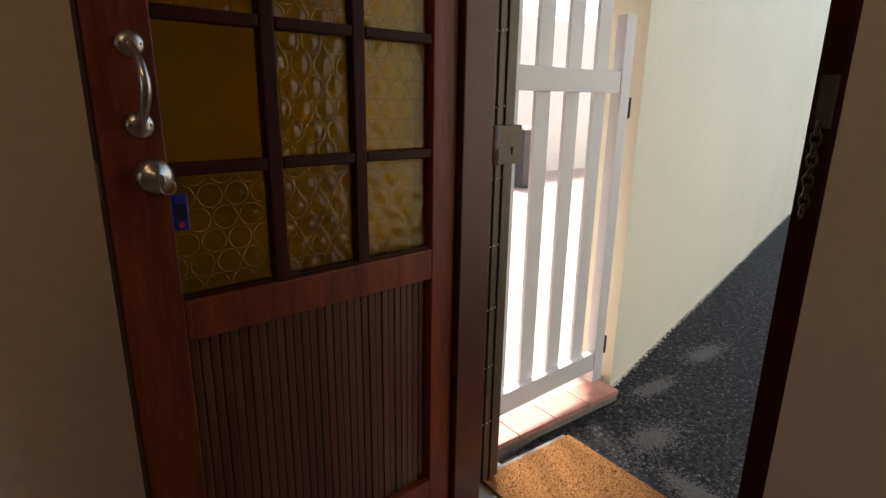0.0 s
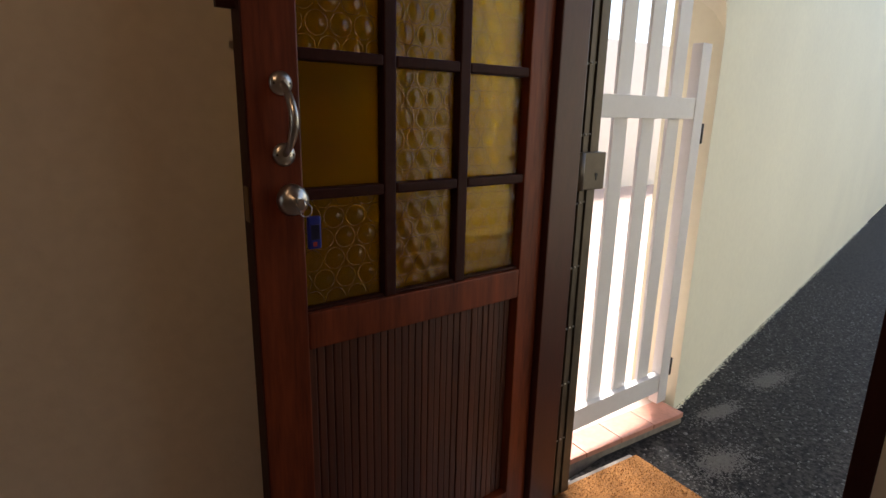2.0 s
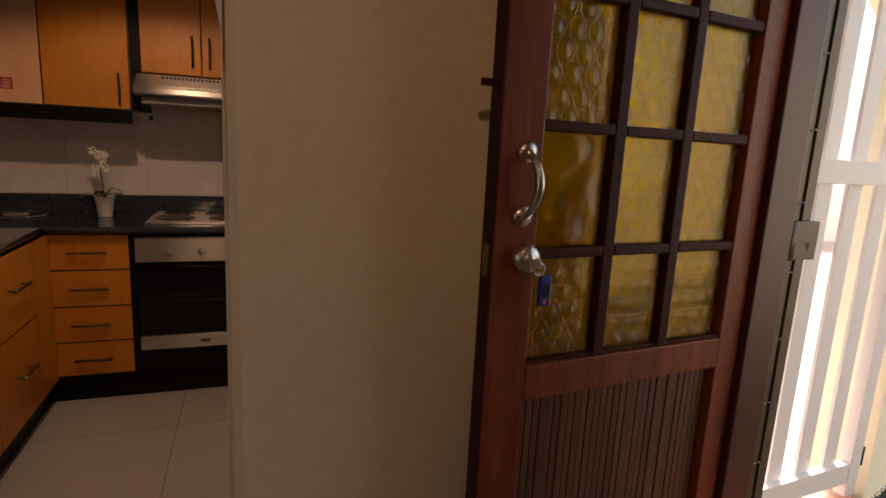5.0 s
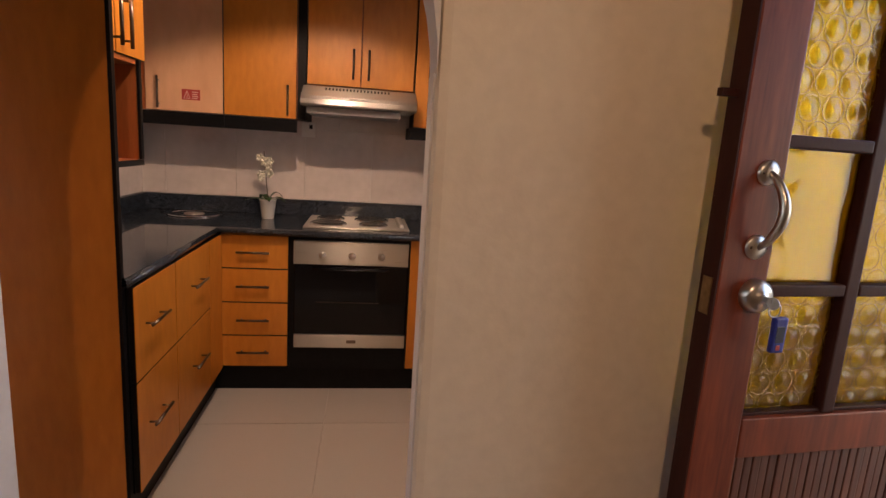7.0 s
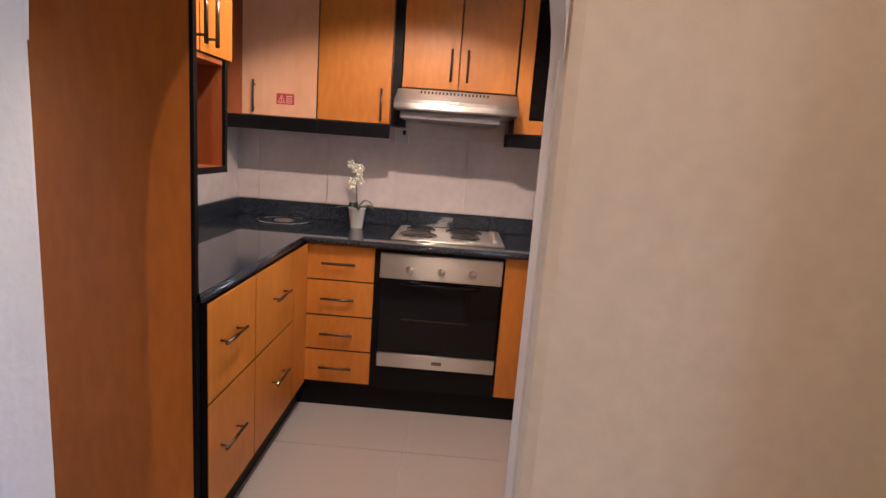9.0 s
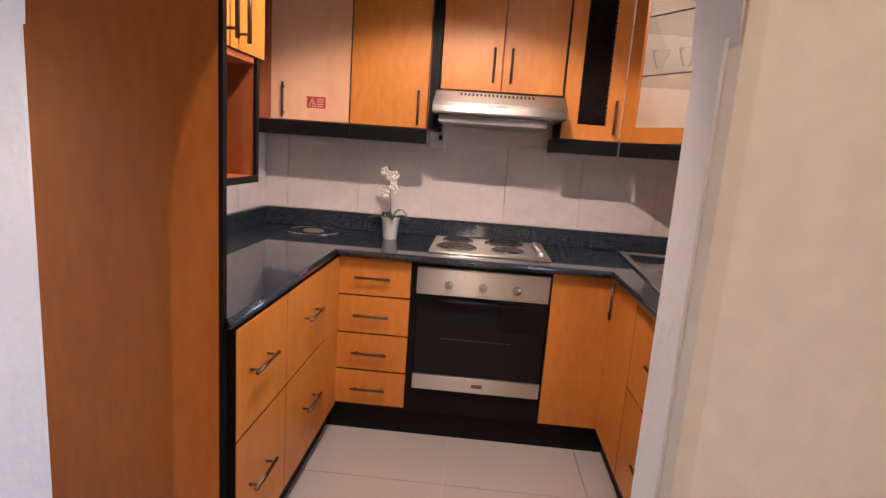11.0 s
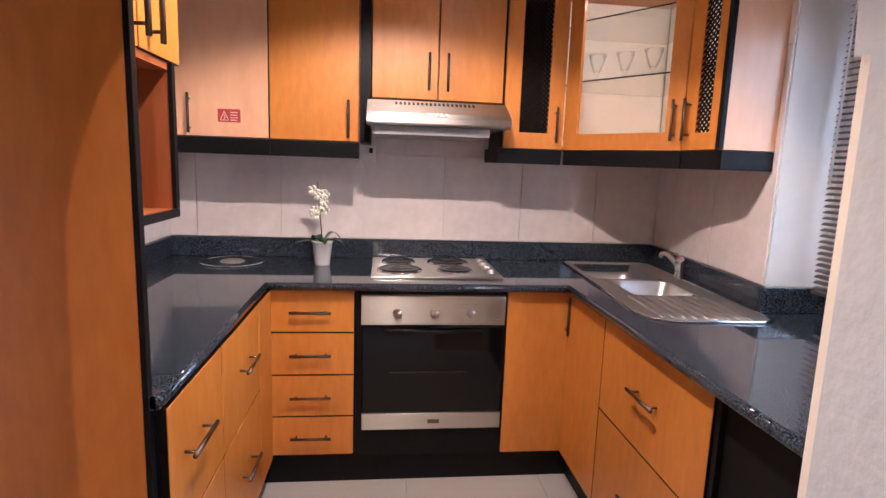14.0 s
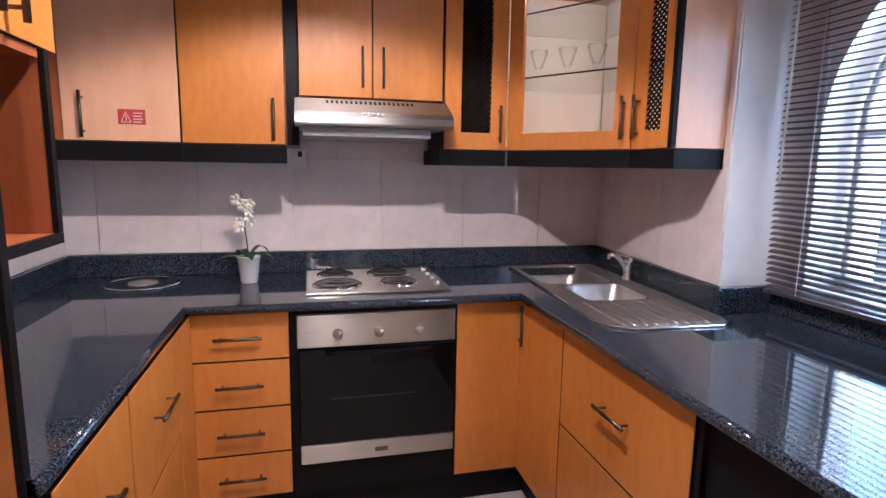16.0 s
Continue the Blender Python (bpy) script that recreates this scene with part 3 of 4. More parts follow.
u = wall_unit(-0.800, -0.405, UP0, "wall cupboard whose cherry veneer door has a painted pale sheen")
# this door's reflected sheen is painted into its veneer
d = front(u, -0.797, -0.408, UP0, UP1, YF, "door", VENEER_SHEEN)
bar_handle(d, (-0.728, YF, 1.478), (-0.728, YF, 1.640), (0, -0.03, 0))
part("side_strip", B(-0.945, -0.800, YF + 0.01, YF + 0.03, UP0, UP1), VENEER_DARK, u)
u2 = wall_unit(-0.403, -0.026, UP0, "cherry veneer wall cupboard with one door")
d = front(u2, -0.404, -0.030, UP0, UP1, YF)
bar_handle(d, (-0.072, YF, 1.480), (-0.072, YF, 1.640), (0, -0.03, 0))
part("edge_panel", B(-0.024, 0.020, YF + 0.002, 0.574, 1.466, UP1), BLACK_EDGE, u2, "black side panel")
u3 = wall_unit(0.023, 0.604, 1.655, "cherry veneer double cupboard above the cooker hood")
for x0, x1, hx in ((0.025, 0.309, 0.270), (0.313, 0.600, 0.352)):
    d = front(u3, x0, x1, 1.658, UP1, YF)
    bar_handle(d, (hx, YF, 1.695), (hx, YF, 1.852), (0, -0.03, 0))


def framed_door(parent, w, z0, z1, stile, m=VENEER):
    """A framed door in its own x, z plane from x 0 to w, facing -y. Returns the door."""
    bm = bmesh.new()
    # one closed frame: outer and inner rims joined front and back
    rims = []
    for y in (0.0, 0.02):
        for a in (0.0, stile):
            rims.append([bm.verts.new((x, y, z)) for x, z in ((a, z0 + a), (w - a, z0 + a), (w - a, z1 - a), (a, z1 - a))])
    fo, fi, bo, bi = rims
    for i in range(4):
        j = (i + 1) % 4
        bm.faces.new((fo[i], fo[j], fi[j], fi[i])), bm.faces.new((bo[i], bi[i], bi[j], bo[j]))
        bm.faces.new((fo[i], bo[i], bo[j], fo[j])), bm.faces.new((fi[i], fi[j], bi[j], bi[i]))
    return part("door", bm, m, parent)


LATTICE = mat("dark_lattice", (0.014, 0.010, 0.009), 0.8, spec=0.1, spread=0.3, scale=30)
def lattice(door, x0, x1, z0, z1):
    """Two crossed layers of slanted laths."""
    step = 0.021
    n = int((x1 - x0 + z1 - z0) / step) + 1
    for way in (1, -1):
        bm = bmesh.new()
        for i in range(n):
            c = i * step
            pts = []
            for x in np.linspace(x0, x1, 9):
                z = z0 + (c - (x - x0)) if way > 0 else z0 + (c - (x1 - x))
                if z0 <= z <= z1:
                    pts.append((x, z))
            if len(pts) > 1:
                a, b = pts[0], pts[-1]
                tube(bm, [(a[0], 0.008 + 0.002 * way, a[1]), (b[0], 0.008 + 0.002 * way, b[1])], 0.0042, 5)
        part("lattice", bm, LATTICE, door, "dark crossed lattice")


u4 = thing("lattice_unit", 0, 0, 0, "cherry veneer wall cupboard with a dark lattice door", "wall cupboard")
bm = bmesh.new()
box(bm, 0.608, 0.626, YF + 0.021, 0.574, UP0, UP1), box(bm, 0.626, 0.880, 0.560, 0.574, UP0, UP1), box(bm, 0.626, 0.880, YF + 0.021, 0.559, UP0, UP0 + 0.018)
box(bm, 0.865, 0.883, YF + 0.03, 0.559, UP0 + 0.019, UP1)
part("body", bm, BLACK_EDGE, u4)
holder = framed_door(u4, 0.271, UP0, UP1, 0.070)
holder.matrix_world = pose(0.611, YF, 0)
lattice(holder, 0.070, 0.201, UP0 + 0.070, UP1 - 0.070)
bar_handle(holder, (0.235, 0, 1.495), (0.235, 0, 1.65), (0, -0.03, 0))

E1, E2, E3, E4 = Vector((0.888, 0.250, 0)), Vector((1.200, -0.205, 0)), Vector((1.236, -0.400, 0)), Vector((1.430, -0.400, 0))
corner = thing("corner_unit", 0, 0, 0, "angled corner cupboard with a glazed door and glass shelves", "wall cupboard")
inner = [(0.90, 0.255), (1.205, -0.19), (1.24, -0.395), (1.428, -0.395), (1.505, 0.556), (0.90, 0.556)]
part("bottom", prism(bmesh.new(), inner, UP0, UP0 + 0.018), VENEER, corner)
part("top", prism(bmesh.new(), inner, UP1 - 0.018, UP1), VENEER, corner)
INSIDE = mat("cream_cupboard_lining", (0.82, 0.79, 0.70), 0.35, spread=0.04, scale=4)
part("back", B(0.90, 1.50, 0.557, 0.574, UP0, UP1), INSIDE, corner, "cream lining")
part("back", prism(bmesh.new(), [(1.428, -0.385), (1.440, -0.385), (1.518, 0.556), (1.506, 0.556)], UP0 + 0.019, UP1 - 0.019), INSIDE, corner, "cream lining")
# end panel with the window's sheen painted into its veneer
part("end_panel", B(1.240, 1.432, -0.404, -0.386, UP0, UP1, 0.001), VENEER_SHEEN, corner, "cherry veneer end panel with a painted pale sheen")
part("edge_strip", B(1.222, 1.2395, -0.406, -0.384, UP0, UP1), BLACK_EDGE, corner)
bm = lathe(bmesh.new(), [(0.0001, 0.0), (0.030, 0.0), (0.034, 0.006), (0.034, 0.012)], 24)
bmesh.ops.transform(bm, matrix=pose(1.20, 0.16, UP1 - 0.031), verts=bm.verts)
part("light_puck", bm, POT_WHITE, corner, "small round cupboard light", True)
SHELVES = (1.765, 2.02)
for z in SHELVES:
    s = part("shelf", prism(bmesh.new(), [(0.92, 0.26), (1.205, -0.16), (1.245, -0.37), (1.42, -0.37), (1.495, 0.55), (0.92, 0.55)], z - 0.003, z + 0.003), CLEAR, corner, "clear glass shelf")
    s.visible_shadow = False


def aim(a, b):
    """The pose whose x runs from a to b, at a."""
    d = b - a
    return pose(a.x, a.y, 0, 0, 0, math.degrees(math.atan2(d.y, d.x)))


w = (E2 - E1).length - 0.004
gd = framed_door(corner, w, UP0, UP1, 0.068)
gd.matrix_world = aim(E1, E2)
pane = part("pane", B(0.066, w - 0.066, 0.009, 0.013, UP0 + 0.066, UP1 - 0.066), CLEAR, gd, "clear glass pane")
pane.visible_shadow = False
bar_handle(gd, (w - 0.030, 0, 1.50), (w - 0.030, 0, 1.655), (0, -0.03, 0))
w = (E3 - E2).length - 0.004
ld = framed_door(corner, w, UP0, UP1, 0.062)
ld.matrix_world = aim(E2, E3)
lattice(ld, 0.060, w - 0.060, UP0 + 0.060, UP1 - 0.060)
bar_handle(ld, (0.030, 0, 1.50), (0.030, 0, 1.655), (0, -0.03, 0))

rails = thing("light_rail", 0, 0, 0, "black pelmet under the wall cupboards", "pelmet")
part("rail", B(-0.945, -0.405, YF + 0.004, YF + 0.026, 1.395, 1.464, 0.002), BLACK_EDGE, rails)
part("rail", B(-0.403, -0.026, YF + 0.002, YF + 0.024, 1.395, 1.464, 0.002), BLACK_EDGE, rails)
part("rail", B(0.590, 0.884, YF + 0.004, YF + 0.026, 1.398, 1.464, 0.002), BLACK_EDGE, rails)
part("rail", B(0.590, 0.610, YF + 0.028, 0.574, 1.398, 1.464, 0.002), BLACK_EDGE, rails)
for a, b in ((E1, E2), (E2, E3)):
    r = part("rail", B(0.002, (b - a).length - 0.002, 0.002, 0.024, 1.398, 1.464, 0.002), BLACK_EDGE, rails)
    r.matrix_world = aim(a, b)
part("rail", B(1.236, 1.432, -0.404, -0.384, 1.398, 1.464, 0.002), BLACK_EDGE, rails)

# ---- cooker hood ----
hood = thing("cooker_hood", 0, 0, 0, "slim stainless steel cooker hood", "cooker hood")
bm = bmesh.new()
prof = [(0.572, 1.652), (0.262, 1.652), (0.235, 1.648), (0.120, 1.590), (0.104, 1.572), (0.102, 1.548), (0.110, 1.540), (0.572, 1.540)]
a = [bm.verts.new((0.008, y, z)) for y, z in prof]
b = [bm.verts.new((0.612, y, z)) for y, z in prof]
bm.faces.new(a), bm.faces.new(b)
for i in range(len(prof)):
    j = (i + 1) % len(prof)
    bm.faces.new((a[i], a[j], b[j], b[i]))
part("canopy", bm, HOOD_STEEL, hood)
part("filter_tray", B(0.035, 0.530, 0.150, 0.56, 1.500, 1.538, 0.004), mat("grey_filter", (0.30, 0.29, 0.28), 0.4, 0.2), hood, "grey steel filter tray")
for i in range(19):
    x = 0.130 + 0.0185 * i
    s = part("slot", B(-0.0045, 0.0045, -0.012, 0.012, -0.001, 0.002), RUBBER, hood, "dark vent slot")
    s.matrix_world = pose(x, 0.205, 1.6345, 26.8, 0, 0)
for i in range(5):
    bm = bmesh.new()
    cyl(bm, (0.262 + 0.018 * i, 0.121, 1.581), (0.262 + 0.018 * i, 0.108, 1.587), 0.006, seg=12)
    part("button", bm, SATIN, hood, "small push button")

# ---- tall panel, niche unit ----
panel = thing("tall_end_panel", 0, 0, 0, "tall cherry veneer end panel from floor to top", "end panel")
part("panel", B(-0.95, -0.398, -1.100, -1.080, 0.0, 2.24, 0.001), VENEER, panel)
part("edge_strip", B(-0.3975, -0.386, -1.101, -1.079, 0.0, 2.24, 0.001), BLACK_EDGE, panel, "black edge strip")
niche = thing("niche_unit", 0, 0, 0, "wall unit with an open niche and small doors above", "wall cupboard")
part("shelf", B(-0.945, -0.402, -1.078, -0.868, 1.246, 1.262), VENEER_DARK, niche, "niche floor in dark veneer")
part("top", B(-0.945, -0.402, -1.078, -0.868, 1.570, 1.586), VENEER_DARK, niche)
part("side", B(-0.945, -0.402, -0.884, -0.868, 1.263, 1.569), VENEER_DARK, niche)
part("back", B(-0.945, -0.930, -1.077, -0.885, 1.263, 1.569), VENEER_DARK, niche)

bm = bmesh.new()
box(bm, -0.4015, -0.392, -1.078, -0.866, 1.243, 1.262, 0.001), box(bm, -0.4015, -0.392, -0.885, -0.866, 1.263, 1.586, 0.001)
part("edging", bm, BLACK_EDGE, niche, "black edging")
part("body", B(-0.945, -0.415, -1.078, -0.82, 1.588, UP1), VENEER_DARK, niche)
for y0, y1, hy in ((-1.078, -1.042, -1.066), (-1.038, -0.822, -0.995)):
    d = side_front(niche, -0.396, y0, y1, 1.588, UP1, 1, "door")
    bar_handle(d, (-0.396, hy, 1.605), (-0.396, hy, 1.765), (0.03, 0, 0))

# ---- things on the worktop ----
pot = thing("orchid", -0.195, 0.36, 0.9005, "white orchid in a small white pot", "plant")
part("pot", lathe(bmesh.new(), [(0.0001, 0), (0.032, 0), (0.034, 0.004), (0.046, 0.105), (0.049, 0.107), (0.049, 0.113), (0.045, 0.114), (0.043, 0.100), (0.0001, 0.098)], 32), POT_WHITE, pot, "white tapered pot", True)
stem_pts = [(0, 0, 0.098), (-0.004, 0, 0.16), (-0.012, 0.004, 0.24), (-0.016, 0.004, 0.31), (-0.022, 0.0, 0.385)]
part("stem", tube(bmesh.new(), stem_pts, [0.003, 0.003, 0.0027, 0.0025, 0.0018], 8), STEM, pot, "", True)
rng = random.Random(4)
def leaf_mesh(length, width, droop):
    bm = bmesh.new()
    rows = []
    for i in range(9):
        s = i / 8
        w = width * math.sin(math.pi * min(1, 0.12 + 0.88 * s)) ** 0.7
        z = droop * (math.sin(s * 2.2) * 0.6 - s * s * 0.5)
        rows.append([bm.verts.new((length * s, -w / 2, z + 0.004)), bm.verts.new((length * s, 0, z)), bm.verts.new((length * s, w / 2, z + 0.004))])
    for a, b in zip(rows, rows[1:]):
        for j in range(2):
            bm.faces.new((a[j], a[j + 1], b[j + 1], b[j]))
    return bm
for yaw, ln, wd, dr in ((188, 0.125, 0.044, 0.03), (-15, 0.105, 0.046, 0.06), (25, 0.095, 0.042, 0.12), (130, 0.09, 0.04, 0.08), (-75, 0.075, 0.04, 0.06)):
    lf = part("leaf", leaf_mesh(ln, wd, dr), LEAF, pot, "thick dark green leaf", True)
    lf.matrix_basis = pose(0, 0, 0.100, 0, 0, yaw)
for i in range(9):
    bm = bmesh.new()
    for k in range(5):
        a = 2 * math.pi * k / 5
        m = pose(0, 0, 0, 0, 0, 72 * k) @ pose(0.014, 0, 0, 0, -25, 0) @ Matrix.Diagonal((1.0, 0.75, 0.18, 1))
        bmesh.ops.create_icosphere(bm, subdivisions=1, radius=0.0145, matrix=m)
    f = part("flower", bm, PETAL, pot, "white orchid flower", True)
    s = 0.235 + 0.115 * i / 8
    f.matrix_basis = pose(-0.014 + rng.uniform(-0.030, 0.030), rng.uniform(-0.02, 0.012), s + rng.uniform(-0.012, 0.012), 90 + rng.uniform(-30, 30), rng.uniform(-30, 30), rng.uniform(-40, 40))

disc = thing("round_inset", -0.61, 0.40, 0.9005, "round clear lid with a metal rim on the worktop", "lid")
part("rim", lathe(bmesh.new(), [(0.136, 0.0), (0.146, 0.001), (0.147, 0.005), (0.138, 0.007), (0.134, 0.003)], 40), CHROME, disc, "thin metal rim", True)
part("plate", lathe(bmesh.new(), [(0.0001, 0.003), (0.134, 0.003)], 40), GRANITE, disc, "dark glossy plate")
part("boss", lathe(bmesh.new(), [(0.055, 0.003), (0.053, 0.007), (0.020, 0.009), (0.012, 0.014), (0.0001, 0.015)], 28), SATIN, disc, "metal boss", True)

# glasses on the glazed unit's shelf
def wine_glass(x, y, z):
    g = thing("drinking_glass", x, y, z, "small clear footed glass on a glass shelf", "glass", 0, "glasses in the corner unit")
    o = part("bowl", lathe(bmesh.new(), [(0.0001, 0.0), (0.030, 0.001), (0.030, 0.003), (0.007, 0.010), (0.006, 0.036), (0.018, 0.050), (0.030, 0.085), (0.041, 0.122), (0.0395, 0.122), (0.0285, 0.086), (0.016, 0.053), (0.0001, 0.047)], 24), THIN_GLASS, g, "", True)
    o.visible_shadow = False
    return g
g0 = wine_glass(1.03, 0.27, 1.7685)
for x, y in ((1.12, 0.18), (1.20, 0.08), (1.28, -0.02)):
    copy_thing(g0, pose(x, y, 1.7685))

sock = thing("wall_socket", 0, 0, 0, "white plastic double wall socket", "socket")
part("plate", B(-0.036, 0.045, 0.562, 0.574, 1.376, 1.462, 0.003), PLASTIC_WHITE, sock)
part("switch", B(-0.022, -0.004, 0.556, 0.563, 1.425, 1.450, 0.001), PLASTIC_WHITE, sock)
part("switch", B(0.010, 0.028, 0.556, 0.563, 1.425, 1.450, 0.001), RUBBER, sock, "dark switch")

stk = thing("warning_sticker", 0, 0, 0, "small red electrical warning sticker on a cupboard door", "sticker")
part("sheet", B(-0.616, -0.524, YF - 0.0012, YF - 0.0002, 1.528, 1.582), RED_STICKER, stk)
bm = bmesh.new()
for a, b in (((-0.6060, 1.536), (-0.5895, 1.573)), ((-0.5895, 1.573), (-0.5730, 1.536)), ((-0.5730, 1.536), (-0.6060, 1.536)), ((-0.5920, 1.560), (-0.5870, 1.549)), ((-0.5870, 1.549), (-0.5910, 1.541))):
    tube(bm, [(a[0], YF - 0.0016, a[1]), (b[0], YF - 0.0016, b[1])], 0.0015, 5)
part("triangle", bm, STICKER_INK, stk, "pale warning triangle")
for i, z in enumerate((1.569, 1.558, 1.547, 1.537)):
    part("text_bar", B(-0.565, -0.533 - 0.004 * (i % 2), YF - 0.0022, YF - 0.0014, z - 0.0018, z + 0.0018), STICKER_INK, stk)

# ---- window and blind ----
ARCH_Y, ARCH_R, ARCH_Z = -1.10, 0.54, 1.52
window = thing("arched_window", 0, 0, 0, "arched kitchen window with a slim grey metal frame", "window")
window["kind"] = "structure"
bm = bmesh.new()
pts = [(1.80, ARCH_Y - ARCH_R + 0.02, 1.0)] + [(1.80, ARCH_Y - (ARCH_R - 0.02) * math.cos(math.pi * i / 16), ARCH_Z + (ARCH_R - 0.02) * math.sin(math.pi * i / 16)) for i in range(17)] + [(1.80, ARCH_Y + ARCH_R - 0.02, 1.0)]
tube(bm, pts, 0.012, 8)
box(bm, 1.785, 1.815, ARCH_Y - ARCH_R, ARCH_Y + ARCH_R, 1.0, 1.04), box(bm, 1.785, 1.815, ARCH_Y - 0.007, ARCH_Y + 0.007, 1.041, ARCH_Z + ARCH_R - 0.03), box(bm, 1.785, 1.815, ARCH_Y - ARCH_R + 0.03, ARCH_Y - 0.008, 1.51, 1.525), box(bm, 1.785, 1.815, ARCH_Y + 0.008, ARCH_Y + ARCH_R - 0.03, 1.51, 1.525)
part("window_frame", bm, ALUMINIUM, window)
pane = part("pane", B(1.798, 1.802, ARCH_Y - ARCH_R + 0.03, ARCH_Y + ARCH_R - 0.03, 1.02, ARCH_Z + ARCH_R - 0.2), CLEAR, window, "clear glass")
pane.visible_shadow = False

blind = thing("venetian_blind", 0, 0, 0, "dark brown venetian blind with tilted slats", "blind")
SL0, SL1 = -1.62, -0.470
def slat_mesh():
    bm = bmesh.new()
    prof = [(-0.0125, -0.0020), (-0.007, 0.0002), (0.0, 0.0010), (0.007, 0.0002), (0.0125, -0.0020)]
    top = [[bm.verts.new((x, y, z)) for x, z in prof] for y in (SL0, SL1)]
    low = [[bm.verts.new((x, y, z - 0.0009)) for x, z in prof] for y in (SL0, SL1)]
    for i in range(4):
        bm.faces.new((top[0][i], top[0][i + 1], top[1][i + 1], top[1][i]))
        bm.faces.new((low[0][i], low[1][i], low[1][i + 1], low[0][i + 1]))
    for r in (0, 1):
        bm.faces.new((*top[r], *reversed(low[r])))
    bm.faces.new((top[0][0], top[1][0], low[1][0], low[0][0])), bm.faces.new((top[0][4], top[1][4], low[1][4], low[0][4]))
    return bm
first = part("slat", slat_mesh(), BLIND_SLAT, blind)
PITCH, SLATS = 0.0205, 57
for i in range(SLATS):
    o = first if i == 0 else new("slat", first.data)
    o.parent = blind
    o.matrix_world = pose(1.600, 0, 1.003 + PITCH * i, 0, -20 + 1.5 * math.sin(i * 1.7), 0)
part("bottom_bar", B(1.585, 1.615, SL0, SL1, 0.979, 0.992, 0.003), BLIND_SLAT, blind)
part("head_rail", B(1.575, 1.625, SL0, SL1, 1.003 + PITCH * SLATS, 1.05 + PITCH * SLATS, 0.003), BLIND_SLAT, blind)
for y in (-0.60, -1.05, -1.50):
    for x in (1.587, 1.613):
        part("ladder_cord", tube(bmesh.new(), [(x, y, 0.985), (x, y, 1.01 + PITCH * SLATS)], 0.0013, 6), CORD, blind, "pale cord")
part("tilt_wand", tube(bmesh.new(), [(1.560, -0.515, 1.36), (1.570, -0.515, 1.02 + PITCH * SLATS)], 0.004, 8), PLASTIC_WHITE, blind, "clear tilt wand", True)

# ---- front door ----
LEAF_POSE = pose(1.870, -1.866, 0.0, 0, 0, 185.6)
leaf = tagged(new("front_door"), "open mahogany door with amber bullion panes", "door")
leaf.matrix_world = LEAF_POSE
U0, U1, T = 0.055, 0.877, 0.045
GZ = [0.885, 1.142, 1.418, 1.694, 1.965]
GU = [0.137, 0.351, 0.562, 0.772]
def stile(name, x0, x1, z0, z1, y0=0.0, y1=T, bevel=0.004, m=DOOR_WOOD, label=""):
    return part(name, B(x0, x1, y0, y1, z0, z1, bevel), m, leaf, label)
stile("hinge_stile", U0, GU[0], 0.006, 2.04)
stile("lock_stile", GU[3], U1, 0.006, 2.04)
stile("bottom_rail", GU[0], GU[3], 0.006, 0.150)
stile("middle_rail", GU[0], GU[3], 0.800, GZ[0])
stile("top_rail", GU[0], GU[3], GZ[4], 2.04)
stile("lock_edge", U1 - 0.001, U1 + 0.003, 0.008, 2.038, 0.001, T - 0.001, 0.0, DOOR_DARK, "dark lock edge")
for u in GU[1:3]:
    stile("glazing_bar", u - 0.016, u + 0.016, GZ[0], GZ[4], 0.008, T - 0.004, 0.004, DOOR_DARK)
for z in GZ[1:4]:
    for a, b in zip(GU, GU[1:]):
        stile("glazing_bar", a + (0.017 if a != GU[0] else 0.0), b - (0.017 if b != GU[3] else 0.0), z - 0.012, z + 0.012, 0.008, T - 0.004, 0.004, DOOR_DARK)
bm = bmesh.new()
for a, b in ((0, 1), (1, 2), (2, 3)):
    x0, x1 = GU[a] + (0.016 if a else 0), GU[b] - (0.016 if b < 3 else 0)
    box(bm, x0, x1, 0.012, T - 0.010, GZ[0], GZ[0] + 0.008, 0.002)
part("glazing_bead", bm, DOOR_DARK, leaf, "dark glazing bead")
# reeded lower panel
bm = bmesh.new()
n = 30
step = (0.768 - 0.143) / n
rng = random.Random(7)
for i in range(n):
    x = 0.143 + step * (i + 0.5)
    w = step * rng.uniform(0.455, 0.485)
    box(bm, x - w, x + w, 0.010, 0.022 + rng.uniform(-0.002, 0.002), 0.152, 0.798, 0.003)
part("reeded_panel", bm, mat("reeded_mahogany", (0.060, 0.016, 0.010), 0.42, spread=0.35, scale=3, stretch=(14, 4, 0.35), bump=0.1, bump_scale=30, second=(0.095, 0.027, 0.014)), leaf, "dark reeded lower panel")
part("panel_back", B(0.139, 0.772, 0.004, 0.012, 0.151, 0.799), DOOR_DARK, leaf)


